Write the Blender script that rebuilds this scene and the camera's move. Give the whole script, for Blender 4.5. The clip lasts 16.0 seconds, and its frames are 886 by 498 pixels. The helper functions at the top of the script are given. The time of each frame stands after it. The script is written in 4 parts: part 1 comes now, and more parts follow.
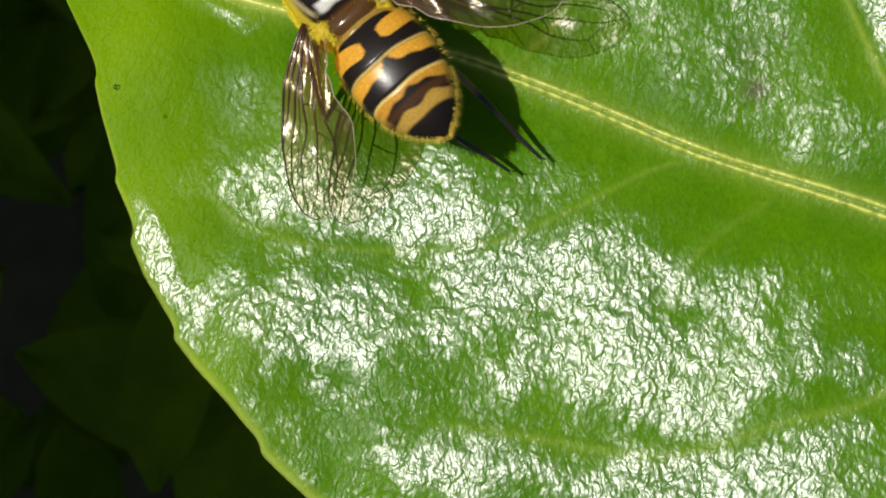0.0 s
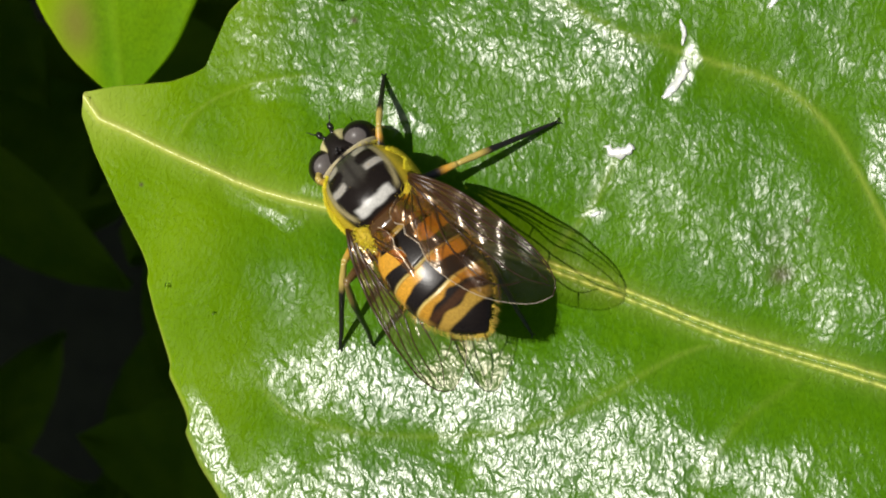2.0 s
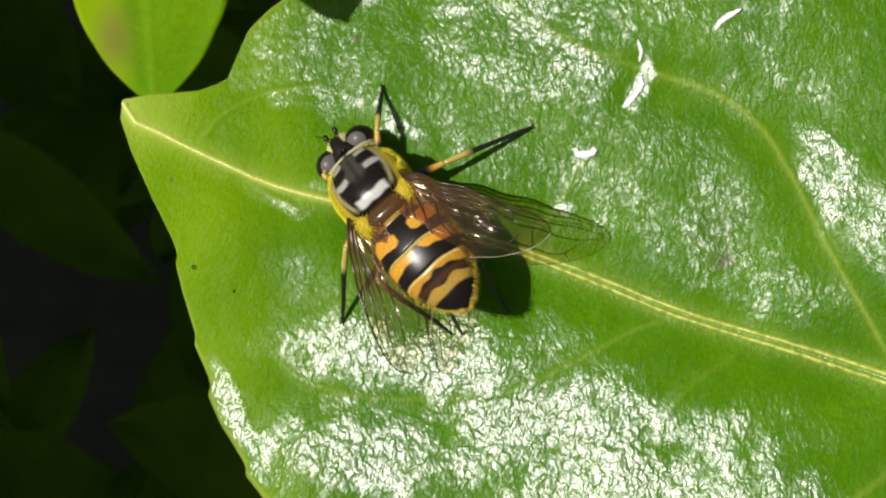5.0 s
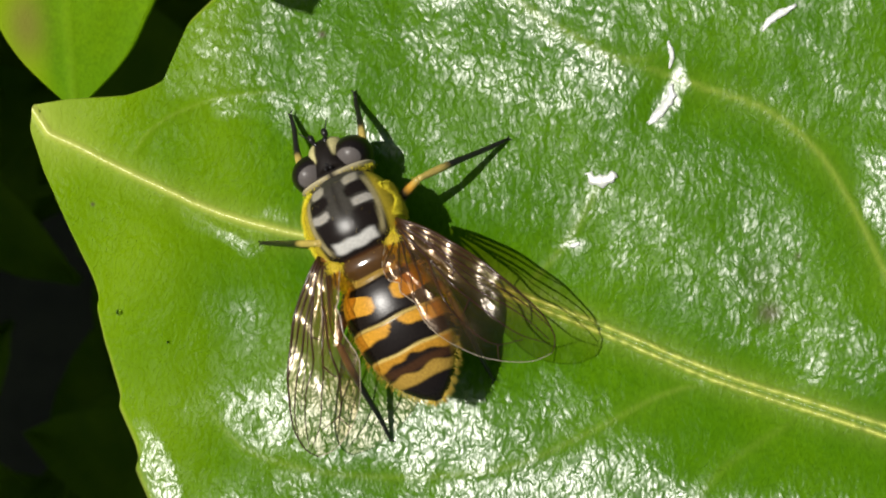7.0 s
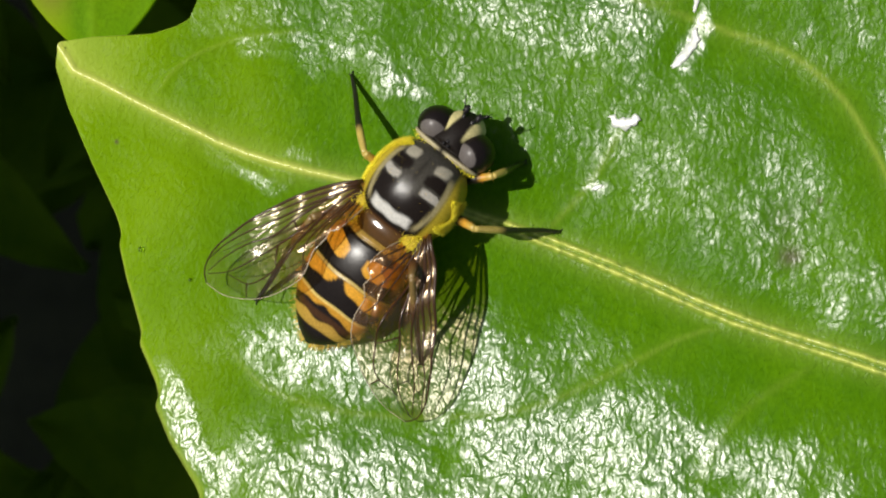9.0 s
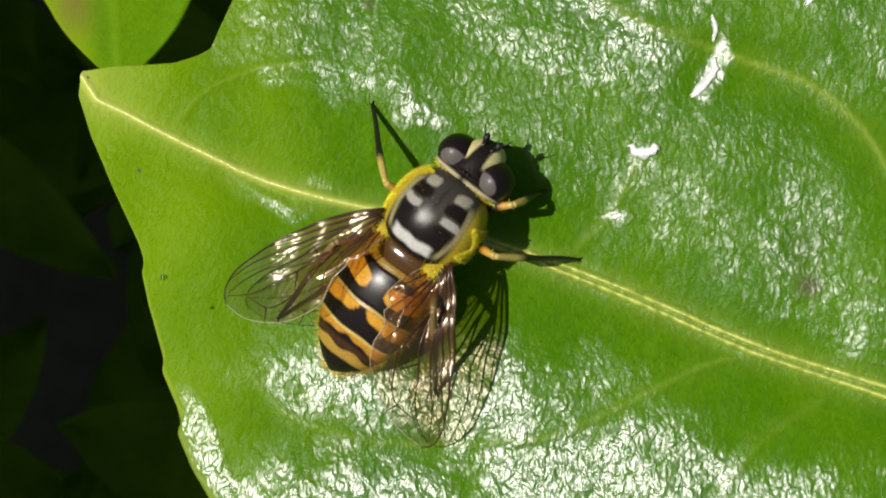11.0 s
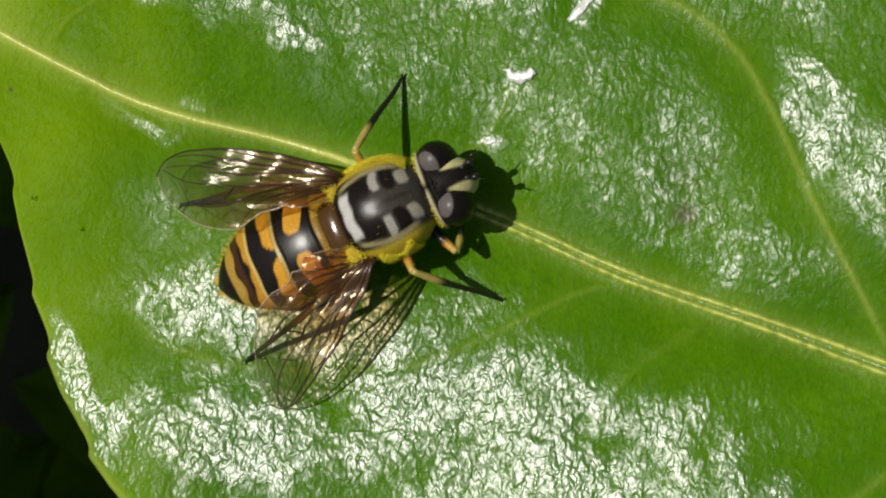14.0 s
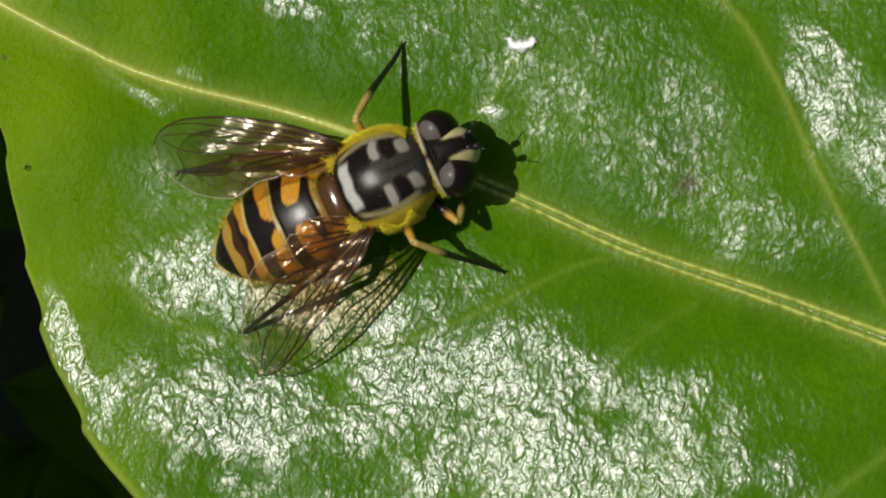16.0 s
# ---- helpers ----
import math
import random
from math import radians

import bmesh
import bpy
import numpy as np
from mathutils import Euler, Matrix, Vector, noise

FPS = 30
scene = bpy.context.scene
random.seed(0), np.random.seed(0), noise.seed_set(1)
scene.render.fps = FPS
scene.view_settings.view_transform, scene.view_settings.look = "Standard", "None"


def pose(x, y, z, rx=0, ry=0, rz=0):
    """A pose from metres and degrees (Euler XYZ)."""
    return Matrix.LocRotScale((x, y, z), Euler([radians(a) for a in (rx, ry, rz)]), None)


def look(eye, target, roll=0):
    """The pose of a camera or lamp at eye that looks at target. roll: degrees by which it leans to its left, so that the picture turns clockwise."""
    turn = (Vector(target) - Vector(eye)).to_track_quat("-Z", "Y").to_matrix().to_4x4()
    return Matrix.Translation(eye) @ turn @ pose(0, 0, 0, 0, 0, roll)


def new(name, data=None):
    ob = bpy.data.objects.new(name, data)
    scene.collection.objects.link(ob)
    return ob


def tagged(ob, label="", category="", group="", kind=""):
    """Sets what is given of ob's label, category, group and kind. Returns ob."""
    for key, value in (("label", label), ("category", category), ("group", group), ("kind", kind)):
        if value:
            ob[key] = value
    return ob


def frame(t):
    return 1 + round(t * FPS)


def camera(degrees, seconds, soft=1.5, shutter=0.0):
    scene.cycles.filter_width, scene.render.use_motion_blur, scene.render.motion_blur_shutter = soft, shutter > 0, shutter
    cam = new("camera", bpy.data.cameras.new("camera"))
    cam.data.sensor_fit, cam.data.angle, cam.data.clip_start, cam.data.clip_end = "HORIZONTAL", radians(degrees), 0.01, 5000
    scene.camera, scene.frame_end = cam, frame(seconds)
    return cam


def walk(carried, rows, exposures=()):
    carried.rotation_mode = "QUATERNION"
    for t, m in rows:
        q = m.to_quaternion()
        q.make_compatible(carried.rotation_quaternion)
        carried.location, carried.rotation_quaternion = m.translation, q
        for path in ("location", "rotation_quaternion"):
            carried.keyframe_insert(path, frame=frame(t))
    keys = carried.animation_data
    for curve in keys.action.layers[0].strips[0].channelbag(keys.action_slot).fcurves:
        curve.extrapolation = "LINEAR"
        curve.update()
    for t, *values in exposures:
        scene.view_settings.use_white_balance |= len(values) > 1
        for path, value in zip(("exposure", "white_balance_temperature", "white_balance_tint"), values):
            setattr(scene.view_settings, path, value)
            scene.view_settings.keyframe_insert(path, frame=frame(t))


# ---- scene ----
# All sizes below are in millimetres on the leaf's own plane; MM turns them into metres.
MM = 0.001
LEAF_Z = 0.35          # the leaf's height over the soil


def at(x, y, z=0.0):
    return Vector((x * MM, y * MM, LEAF_Z + z * MM))


# ---- camera and its walk ----
cam = camera(26.0, 16.0, soft=1.85)
cam.data.dof.use_dof = True
cam.data.dof.focus_distance = 0.091
cam.data.dof.aperture_fstop = 165.0
WALK = [   # seconds, x, y, z (mm over the leaf), rx, ry, rz
    (0, 11.27, -9.87, 85.65, -0.28, 6.26, 0.79),
    (0.5, 9.06, -4.51, 88.43, -0.23, 6.84, 0.19),
    (1, 10.02, -2.08, 88.29, 0.10, 6.83, 0.12),
    (1.5, 12.68, -1.06, 88.05, -0.01, 7.07, -0.33),
    (2, 12.54, -2.02, 89.05, 0.02, 7.97, -0.97),
    (2.5, 12.26, -0.79, 89.83, 0.21, 8.28, -0.43),
    (3, 11.09, 0.49, 90.28, 0.50, 8.44, -0.63),
    (3.5, 16.29, -1.72, 100.07, 0.72, 8.75, -0.59),
    (4, 18.72, -2.87, 103.03, 0.64, 9.30, -0.64),
    (4.2, 17.96, -3.54, 103.01, 0.56, 9.20, -0.62),
    (6.3, 14.96, -0.46, 95.13, -0.14, 7.68, -0.44),
    (6.5, 13.34, -0.12, 85.56, -0.15, 7.36, -0.33),
    (7, 11.08, 0.00, 84.17, -0.31, 6.54, -0.00),
    (7.5, 9.67, 1.04, 84.23, -0.24, 6.20, 0.52),
    (8, 7.79, -2.37, 84.92, -0.01, 6.31, 0.72),
    (8.5, 9.19, -3.68, 84.65, 0.14, 6.23, 0.54),
    (9, 10.16, -3.43, 84.52, 0.33, 6.54, 0.82),
    (9.5, 9.28, -1.83, 85.14, 0.31, 6.64, 0.94),
    (9.7, 9.58, -2.31, 85.45, 0.30, 6.83, 0.82),
    (11.8, 12.82, -1.67, 84.60, 0.07, 8.08, 0.80),
    (12, 13.80, -1.84, 84.65, 0.07, 8.25, 0.69),
    (12.5, 15.25, -2.89, 83.65, -0.09, 8.19, 0.76),
    (13, 15.59, -3.29, 83.52, -0.07, 8.00, 1.01),
    (13.5, 16.77, -2.58, 82.91, -0.34, 7.87, 1.25),
    (14, 15.99, -4.33, 83.00, -0.26, 7.38, 1.62),
    (14.5, 17.03, -4.02, 82.64, 0.00, 7.21, 1.29),
    (15, 18.76, -6.09, 81.59, 0.05, 7.11, 1.64),
    (15.5, 16.48, -5.16, 82.27, 0.18, 7.09, 1.67),
    (16, 15.49, -6.30, 81.87, 0.25, 7.08, 1.82),
]
EXPOSURE = [(0, -0.05), (1.0, 0.12), (1.5, 0.07), (2.0, -0.05), (2.5, -0.01), (3.5, 0.04), (4.2, 0.03), (6.3, 0.07), (7, -0.06), (7.5, -0.14), (8, -0.06), (9.5, 0.0), (12, -0.12), (13, -0.2), (14.5, -0.46), (16, -0.56)]
walk(cam, [(t, pose(x * MM, y * MM, LEAF_Z + z * MM, rx, ry, rz)) for t, x, y, z, rx, ry, rz in WALK], EXPOSURE)

# ---- light ----
SUN_ZENITH, SUN_SIDE = 24.0, 10.0      # degrees from straight up; leaning to the leaf's tip side
to_sun = Vector((-math.sin(radians(SUN_ZENITH)) * math.cos(radians(SUN_SIDE)),
                 math.sin(radians(SUN_ZENITH)) * math.sin(radians(SUN_SIDE)), math.cos(radians(SUN_ZENITH))))
world = bpy.data.worlds.new("sky")
scene.world = world
world.use_nodes = True
wn = world.node_tree.nodes
sky = wn.new("ShaderNodeTexSky")
sky.sky_type, sky.sun_disc = "NISHITA", False
sky.dust_density, sky.air_density = 2.5, 0.8
sky.sun_elevation = radians(90 - SUN_ZENITH)
sky.sun_rotation = math.atan2(to_sun.x, to_sun.y)
wn["Background"].inputs["Strength"].default_value = 0.062
world.node_tree.links.new(sky.outputs[0], wn["Background"].inputs["Color"])
sun_data = bpy.data.lights.new("sun", "SUN")
sun_data.energy, sun_data.angle, sun_data.color = 4.6, radians(0.5), (1.0, 0.955, 0.88)
sun = new("sun", sun_data)
sun.matrix_world = look(to_sun * 3, (0, 0, 0))


# ---- materials ----
class Nodes:
    """A short way to write a node material."""

    def __init__(self, name):
        self.mat = bpy.data.materials.new(name)
        self.mat.use_nodes = True
        self.tree = self.mat.node_tree
        self.bsdf = self.tree.nodes["Principled BSDF"]
        self.out = self.tree.nodes["Material Output"]
        self.coord = self.tree.nodes.new("ShaderNodeTexCoord").outputs["Object"]

    def add(self, kind, **sockets):
        n = self.tree.nodes.new(kind)
        for k, v in sockets.items():
            self.set(n, k.replace("_", " "), v)
        return n

    def set(self, n, key, v):
        s = n.inputs[int(key)] if key.isdigit() else n.inputs[key]
        if isinstance(v, bpy.types.NodeSocket):
            self.tree.links.new(v, s)
        else:
            s.default_value = v

    def mm(self, sx=1.0, sy=1.0, sz=1.0, turn=0.0):
        m = self.add("ShaderNodeMapping", Vector=self.coord)
        m.inputs["Scale"].default_value = (1000 * sx, 1000 * sy, 1000 * sz)
        m.inputs["Rotation"].default_value = (0, 0, radians(turn))
        return m.outputs[0]

    def noise(self, scale, detail=3.0, rough=0.5, vec=None, distort=0.0):
        n = self.add("ShaderNodeTexNoise", Vector=vec if vec else self.mm(), Scale=scale, Detail=detail, Roughness=rough, Distortion=distort)
        return n.outputs["Fac"]

    def ramp(self, fac, stops):
        n = self.add("ShaderNodeValToRGB", Fac=fac)
        e = n.color_ramp.elements
        while len(e) < len(stops):
            e.new(0.5)
        for i, (p, c) in enumerate(stops):
            e[i].position, e[i].color = p, (*c, 1) if len(c) == 3 else c
        return n.outputs[0]

    def mix(self, fac, a, b, blend="MIX"):
        n = self.tree.nodes.new("ShaderNodeMix")
        n.data_type, n.blend_type = "RGBA", blend
        for i, v in ((0, fac), (6, a), (7, b)):
            if isinstance(v, bpy.types.NodeSocket):
                self.tree.links.new(v, n.inputs[i])
            else:
                n.inputs[i].default_value = v if i == 0 else (*v, 1)
        return n.outputs[2]

    def math(self, op, a, b=0.0):
        n = self.tree.nodes.new("ShaderNodeMath")
        n.operation = op
        for i, v in ((0, a), (1, b)):
            if isinstance(v, bpy.types.NodeSocket):
                self.tree.links.new(v, n.inputs[i])
            else:
                n.inputs[i].default_value = v
        return n.outputs[0]

    def attr(self, name, out="Color"):
        n = self.tree.nodes.new("ShaderNodeAttribute")
        n.attribute_name = name
        return n.outputs[out]

    def bump(self, height, strength, mm, normal=None):
        n = self.add("ShaderNodeBump", Height=height, Strength=strength, Distance=mm * MM)
        if normal:
            self.set(n, "Normal", normal)
        return n.outputs[0]


def leaf_material(name, fresh, deep, pale, translucent=0.25, gloss=0.33, relief=0.05, scar=(0.10, 0.075, 0.05)):
    k = Nodes(name)
    cloud = k.noise(0.16, 4, 0.55)
    base = k.mix(k.ramp(cloud, [(0.36, (0, 0, 0)), (0.66, (1, 1, 1))]), deep, fresh)
    cells = k.noise(2.2, 3, 0.6)
    base = k.mix(k.ramp(cells, [(0.40, (0.30, 0.30, 0.30)), (0.68, (0, 0, 0))]), base, k.mix(0.4, deep, (0.02, 0.07, 0.004)))
    specks = k.noise(4.6, 2, 0.6, k.mm(1.2, 1.0, 1.0, 35))
    base = k.mix(k.ramp(specks, [(0.36, (0.32, 0.32, 0.32)), (0.56, (0, 0, 0))]), base, k.mix(0.6, deep, (0.015, 0.06, 0.002)))
    base = k.mix(k.attr("young_lit", "Fac"), base, k.mix(0.6, fresh, (0.34, 0.50, 0.002)))
    base = k.mix(k.attr("vein", "Fac"), base, pale)
    base = k.mix(k.attr("scar", "Fac"), base, scar)
    # the wax film: fine wrinkles that run in changing directions
    film = k.attr("film", "Fac")
    taut_film = k.attr("taut", "Fac")
    dry = k.math("MULTIPLY", film, k.math("SUBTRACT", 1.0, taut_film))
    broad = k.noise(0.75, 2, 0.5)
    n = k.bump(k.math("MULTIPLY", broad, k.math("ADD", film, 0.35)), 0.6, relief * 2.0)
    crinkle = k.noise(2.6, 1.2, 0.4, k.mm(1.4, 0.8, 1.0, 12), 0.9)
    depth = k.math("ADD", k.math("MULTIPLY", dry, 0.22), 0.21)
    n = k.bump(k.math("MULTIPLY", crinkle, depth), 1.0, relief * 2.6, n)
    # low wandering pleats of dried wax, each rising gently towards the stalk and breaking off
    px, py, _ = k.add("ShaderNodeSeparateXYZ", Vector=k.mm()).outputs
    sway = k.noise(2.1, 1.5, 0.5, k.mm(1.0, 0.8, 1.0, 15), 0.6)
    pleat = k.math("ADD", k.math("ADD", k.math("MULTIPLY", px, 2.5), k.math("MULTIPLY", py, -1.4)), k.math("MULTIPLY", sway, 3.0))
    rise = k.math("MULTIPLY", k.math("FRACT", pleat), 0.042)
    n = k.bump(k.math("MULTIPLY", rise, k.math("ADD", k.math("MULTIPLY", dry, 0.55), 0.45)), 1.0, relief * 20, n)
    # where the film is thin it lies in single scraps
    scrap = k.noise(2.6, 1.5, 0.5, k.mm(1.25, 0.8, 1.0, 15), 0.8)
    patchy = k.math("ADD", k.math("MULTIPLY", dry, 1.3), k.math("SUBTRACT", k.math("MULTIPLY", scrap, 2.2), 1.58))
    patchy = k.math("MINIMUM", k.math("MAXIMUM", k.math("MULTIPLY", patchy, 1.9), 0.0), 1.0)
    patchy = k.math("MULTIPLY", patchy, k.math("MINIMUM", k.math("MULTIPLY", dry, 1.3), 1.0))
    k.set(k.bsdf, "Base Color", base)
    k.set(k.bsdf, "Roughness", k.ramp(k.noise(0.5, 3), [(0.3, (gloss * 0.8,) * 3), (0.7, (gloss * 1.25,) * 3)]))
    k.set(k.bsdf, "IOR", 1.5)
    k.set(k.bsdf, "Specular IOR Level", 0.014)
    k.set(k.bsdf, "Coat Weight", k.math("MINIMUM", k.math("ADD", k.math("ADD", k.math("MULTIPLY", patchy, 0.80), k.math("MULTIPLY", dry, 0.20)), taut_film), 1.0))
    k.set(k.bsdf, "Coat IOR", 1.95)
    k.set(k.bsdf, "Coat Roughness", 0.35)
    k.set(k.bsdf, "Coat Normal", n)
    k.set(k.bsdf, "Normal", n)
    t = k.add("ShaderNodeBsdfTranslucent", Color=k.mix(0.35, base, (0.30, 0.55, 0.02)), Normal=n)
    m = k.add("ShaderNodeMixShader", Fac=translucent)
    k.tree.links.new(k.bsdf.outputs[0], m.inputs[1])
    k.tree.links.new(t.outputs[0], m.inputs[2])
    k.tree.links.new(m.outputs[0], k.out.inputs[0])
    return k.mat


LEAF = leaf_material("leaf_cuticle", (0.106, 0.252, 0.002), (0.068, 0.194, 0.002), (0.66, 0.72, 0.14))
LEAF_YOUNG = leaf_material("young_leaf", (0.22, 0.40, 0.004), (0.14, 0.32, 0.004), (0.25, 0.42, 0.015), 0.35, 0.5, 0.02, (0.26, 0.19, 0.06))
LEAF_SHADE = leaf_material("shaded_leaf", (0.16, 0.26, 0.008), (0.10, 0.19, 0.008), (0.12, 0.2, 0.03), 0.2, 0.5, 0.02)


def plain(name, color, rough=0.5, metal=0.0, grain=6.0, vary=0.35, bump=0.02, coat=0.0):
    k = Nodes(name)
    dark = tuple(c * (1 - vary) for c in color)
    k.set(k.bsdf, "Base Color", k.mix(k.noise(grain), dark, tuple(min(1, c * (1 + vary * 0.6)) for c in color)))
    k.set(k.bsdf, "Roughness", rough)
    k.set(k.bsdf, "Metallic", metal)
    k.set(k.bsdf, "Coat Weight", coat)
    k.set(k.bsdf, "Coat Roughness", 0.15)
    if bump:
        k.set(k.bsdf, "Normal", k.bump(k.noise(grain * 1.7), 0.6, bump))
    return k.mat


def tinted(name, rough, grain=9.0, bump=0.02, coat=0.0, sheen=0.5):
    """A chitin shell whose markings come with the mesh as the attribute 'tint'."""
    k = Nodes(name)
    speck = k.ramp(k.noise(grain, 3), [(0.3, (0.72, 0.72, 0.72)), (0.7, (1.1, 1.1, 1.1))])
    k.set(k.bsdf, "Base Color", k.mix(1.0, k.attr("tint"), speck, "MULTIPLY"))
    k.set(k.bsdf, "Roughness", rough)
    k.set(k.bsdf, "Coat Weight", coat)
    k.set(k.bsdf, "Coat Roughness", 0.2)
    k.set(k.bsdf, "Specular IOR Level", sheen)
    k.set(k.bsdf, "Normal", k.bump(k.noise(grain * 1.3), 0.5, bump))
    return k.mat


SHELL = tinted("abdomen_shell", 0.27, 10, 0.006, 0.0, 0.22)
DUST = tinted("dusted_thorax", 0.2, 14, 0.012, 0.0, 0.12)
EYE = tinted("compound_eye", 0.34, 30, 0.003, 0.0, 0.22)
FACE = tinted("dusted_face", 0.6, 14, 0.03, 0.0, 0.15)
LEG = tinted("leg_shell", 0.35, 16, 0.02, 0.2)
SCUTE = plain("scutellum_shell", (0.075, 0.036, 0.008), 0.11, grain=5, bump=0.006)
HAIR_YELLOW = plain("yellow_hair", (0.98, 0.76, 0.03), 0.6, grain=2, bump=0)
HAIR_ORANGE = plain("orange_hair", (0.72, 0.50, 0.06), 0.5, grain=2, bump=0)
BLACK = plain("black_bristle", (0.012, 0.010, 0.009), 0.35, grain=8, bump=0)
VEIN = plain("wing_vein", (0.045, 0.02, 0.007), 0.3, grain=4, bump=0)
# the trailing hem's glint is partly painted as this pale colour
RIM = plain("wing_hem_glint", (0.46, 0.38, 0.27), 0.3, grain=4, bump=0, coat=0.4)
SOIL = plain("soil", (0.06, 0.058, 0.022), 0.95, grain=0.08, vary=0.6, bump=1.5)
STEM = plain("stem_bark", (0.07, 0.09, 0.025), 0.7, grain=1.2, bump=0.1)
FUZZ = plain("fur_base", (0.50, 0.36, 0.02), 0.8, grain=9, bump=0.08)
WAX = plain("dry_film", (0.56, 0.58, 0.52), 0.25, grain=3, vary=0.15, bump=0.05)


def membrane():
    k = Nodes("wing_membrane")
    along = k.math("ABSOLUTE", k.add("ShaderNodeSeparateXYZ", Vector=k.mm()).outputs[0])
    root = k.math("MAXIMUM", k.math("SUBTRACT", 1.0, k.math("DIVIDE", along, 6.6)), 0.0)
    tone = k.mix(k.ramp(k.noise(0.55, 3), [(0.35, (0, 0, 0)), (0.7, (1, 1, 1))]), (0.80, 0.72, 0.56), (0.93, 0.89, 0.80))
    tone = k.mix(k.math("MINIMUM", k.math("MULTIPLY", root, 1.2), 1.0), tone, (0.70, 0.45, 0.15))
    see = k.add("ShaderNodeBsdfTransparent", Color=tone)
    n = k.bump(k.noise(1.5, 2.5, 0.5, k.mm(0.5, 1.5, 1), 0.9), 1.0, 0.11)
    gl = k.add("ShaderNodeBsdfGlossy", Color=k.mix(k.math("MULTIPLY", root, 1.5), (1.0, 0.95, 0.88), (1.0, 0.76, 0.52)), Roughness=0.23, Normal=n)
    lw = k.add("ShaderNodeLayerWeight", Blend=0.25)
    fac = k.math("ADD", k.math("ADD", k.math("MULTIPLY", lw.outputs["Fresnel"], 0.14), 0.024), k.math("MULTIPLY", root, 0.13))
    skin = k.add("ShaderNodeBsdfDiffuse", Color=(0.55, 0.24, 0.045, 1))
    body = k.add("ShaderNodeMixShader", Fac=k.math("ADD", k.math("MULTIPLY", root, 0.11), 0.004))
    k.tree.links.new(see.outputs[0], body.inputs[1])
    k.tree.links.new(skin.outputs[0], body.inputs[2])
    m = k.add("ShaderNodeMixShader", Fac=fac)
    k.tree.links.new(body.outputs[0], m.inputs[1])
    k.tree.links.new(gl.outputs[0], m.inputs[2])
    k.tree.links.new(m.outputs[0], k.out.inputs[0])
    return k.mat


WING = membrane()
WATER = Nodes("water")
WATER.set(WATER.bsdf, "Base Color", (0.97, 1.0, 0.97, 1))
WATER.set(WATER.bsdf, "Roughness", WATER.ramp(WATER.noise(8.0), [(0.3, (0.02,) * 3), (0.7, (0.05,) * 3)]))
WATER.set(WATER.bsdf, "IOR", 1.33)
WATER.set(WATER.bsdf, "Transmission Weight", 1.0)
WATER = WATER.mat


# ---- mesh helpers ----
def mesh_of(name, verts, faces, mats, tint=None, floats=None, smooth=True, index=None):
    """A mesh from millimetres, with face materials and vertex attributes."""
    me = bpy.data.meshes.new(name)
    v = np.asarray(verts, dtype=float).reshape(-1, 3) * MM
    me.from_pydata(v.tolist(), [], [tuple(int(i) for i in f) for f in faces])
    for m in mats:
        me.materials.append(m)
    if tint is not None:
        a = me.attributes.new("tint", "FLOAT_COLOR", "POINT")
        c = np.ones((len(v), 4))
        c[:, :3] = tint
        a.data.foreach_set("color", c.ravel())
    for key, val in (floats or {}).items():
        me.attributes.new(key, "FLOAT", "POINT").data.foreach_set("value", np.asarray(val, dtype=float))
    if index is not None:
        me.polygons.foreach_set("material_index", np.asarray(index, dtype=np.int32))
    if smooth:
        me.polygons.foreach_set("use_smooth", np.ones(len(me.polygons), dtype=bool))
    me.update()
    return me


def part(name, me, parent, label="", m=None):
    ob = new(name, me)
    ob.parent = parent
    if m is not None:
        ob.matrix_basis = Matrix.Translation(m.translation * MM) @ m.to_3x3().to_4x4()
    return tagged(ob, label)


def spline(points, n, power=1.0):
    """A smooth curve through a few control points, evenly spaced along its length (denser at the start if power > 1)."""
    p = np.asarray(points, dtype=float)
    d = np.concatenate([[0], np.cumsum(np.linalg.norm(np.diff(p, axis=0), axis=1))])
    m = np.gradient(p, d, axis=0)
    q = np.linspace(0, 1, n) ** power * d[-1]
    i = np.clip(np.searchsorted(d, q, "right") - 1, 0, len(d) - 2)
    h = (d[i + 1] - d[i])[:, None]
    u = ((q - d[i]) / (d[i + 1] - d[i]))[:, None]
    return ((2 * u**3 - 3 * u**2 + 1) * p[i] + (u**3 - 2 * u**2 + u) * h * m[i] + (-2 * u**3 + 3 * u**2) * p[i + 1] + (u**3 - u**2) * h * m[i + 1])


def outline(points, n, power=1.0):
    """A line through many points with its corners slightly rounded, spaced like spline()."""
    p = np.asarray(points, dtype=float)
    d = np.concatenate([[0], np.cumsum(np.linalg.norm(np.diff(p, axis=0), axis=1))])
    q = np.linspace(0, d[-1], 6000)
    c = np.stack([np.interp(q, d, p[:, 0]), np.interp(q, d, p[:, 1])], 1)
    for _ in range(2):
        w = 9
        e = np.concatenate([np.repeat(c[:1], w, 0), c, np.repeat(c[-1:], w, 0)])
        total = np.cumsum(np.concatenate([np.zeros((1, 2)), e]), axis=0)
        c = (total[2 * w + 1:] - total[:-2 * w - 1]) / (2 * w + 1)
    k = np.linspace(0, 1, n) ** power * (len(c) - 1)
    return np.stack([np.interp(k, np.arange(len(c)), c[:, 0]), np.interp(k, np.arange(len(c)), c[:, 1])], 1)


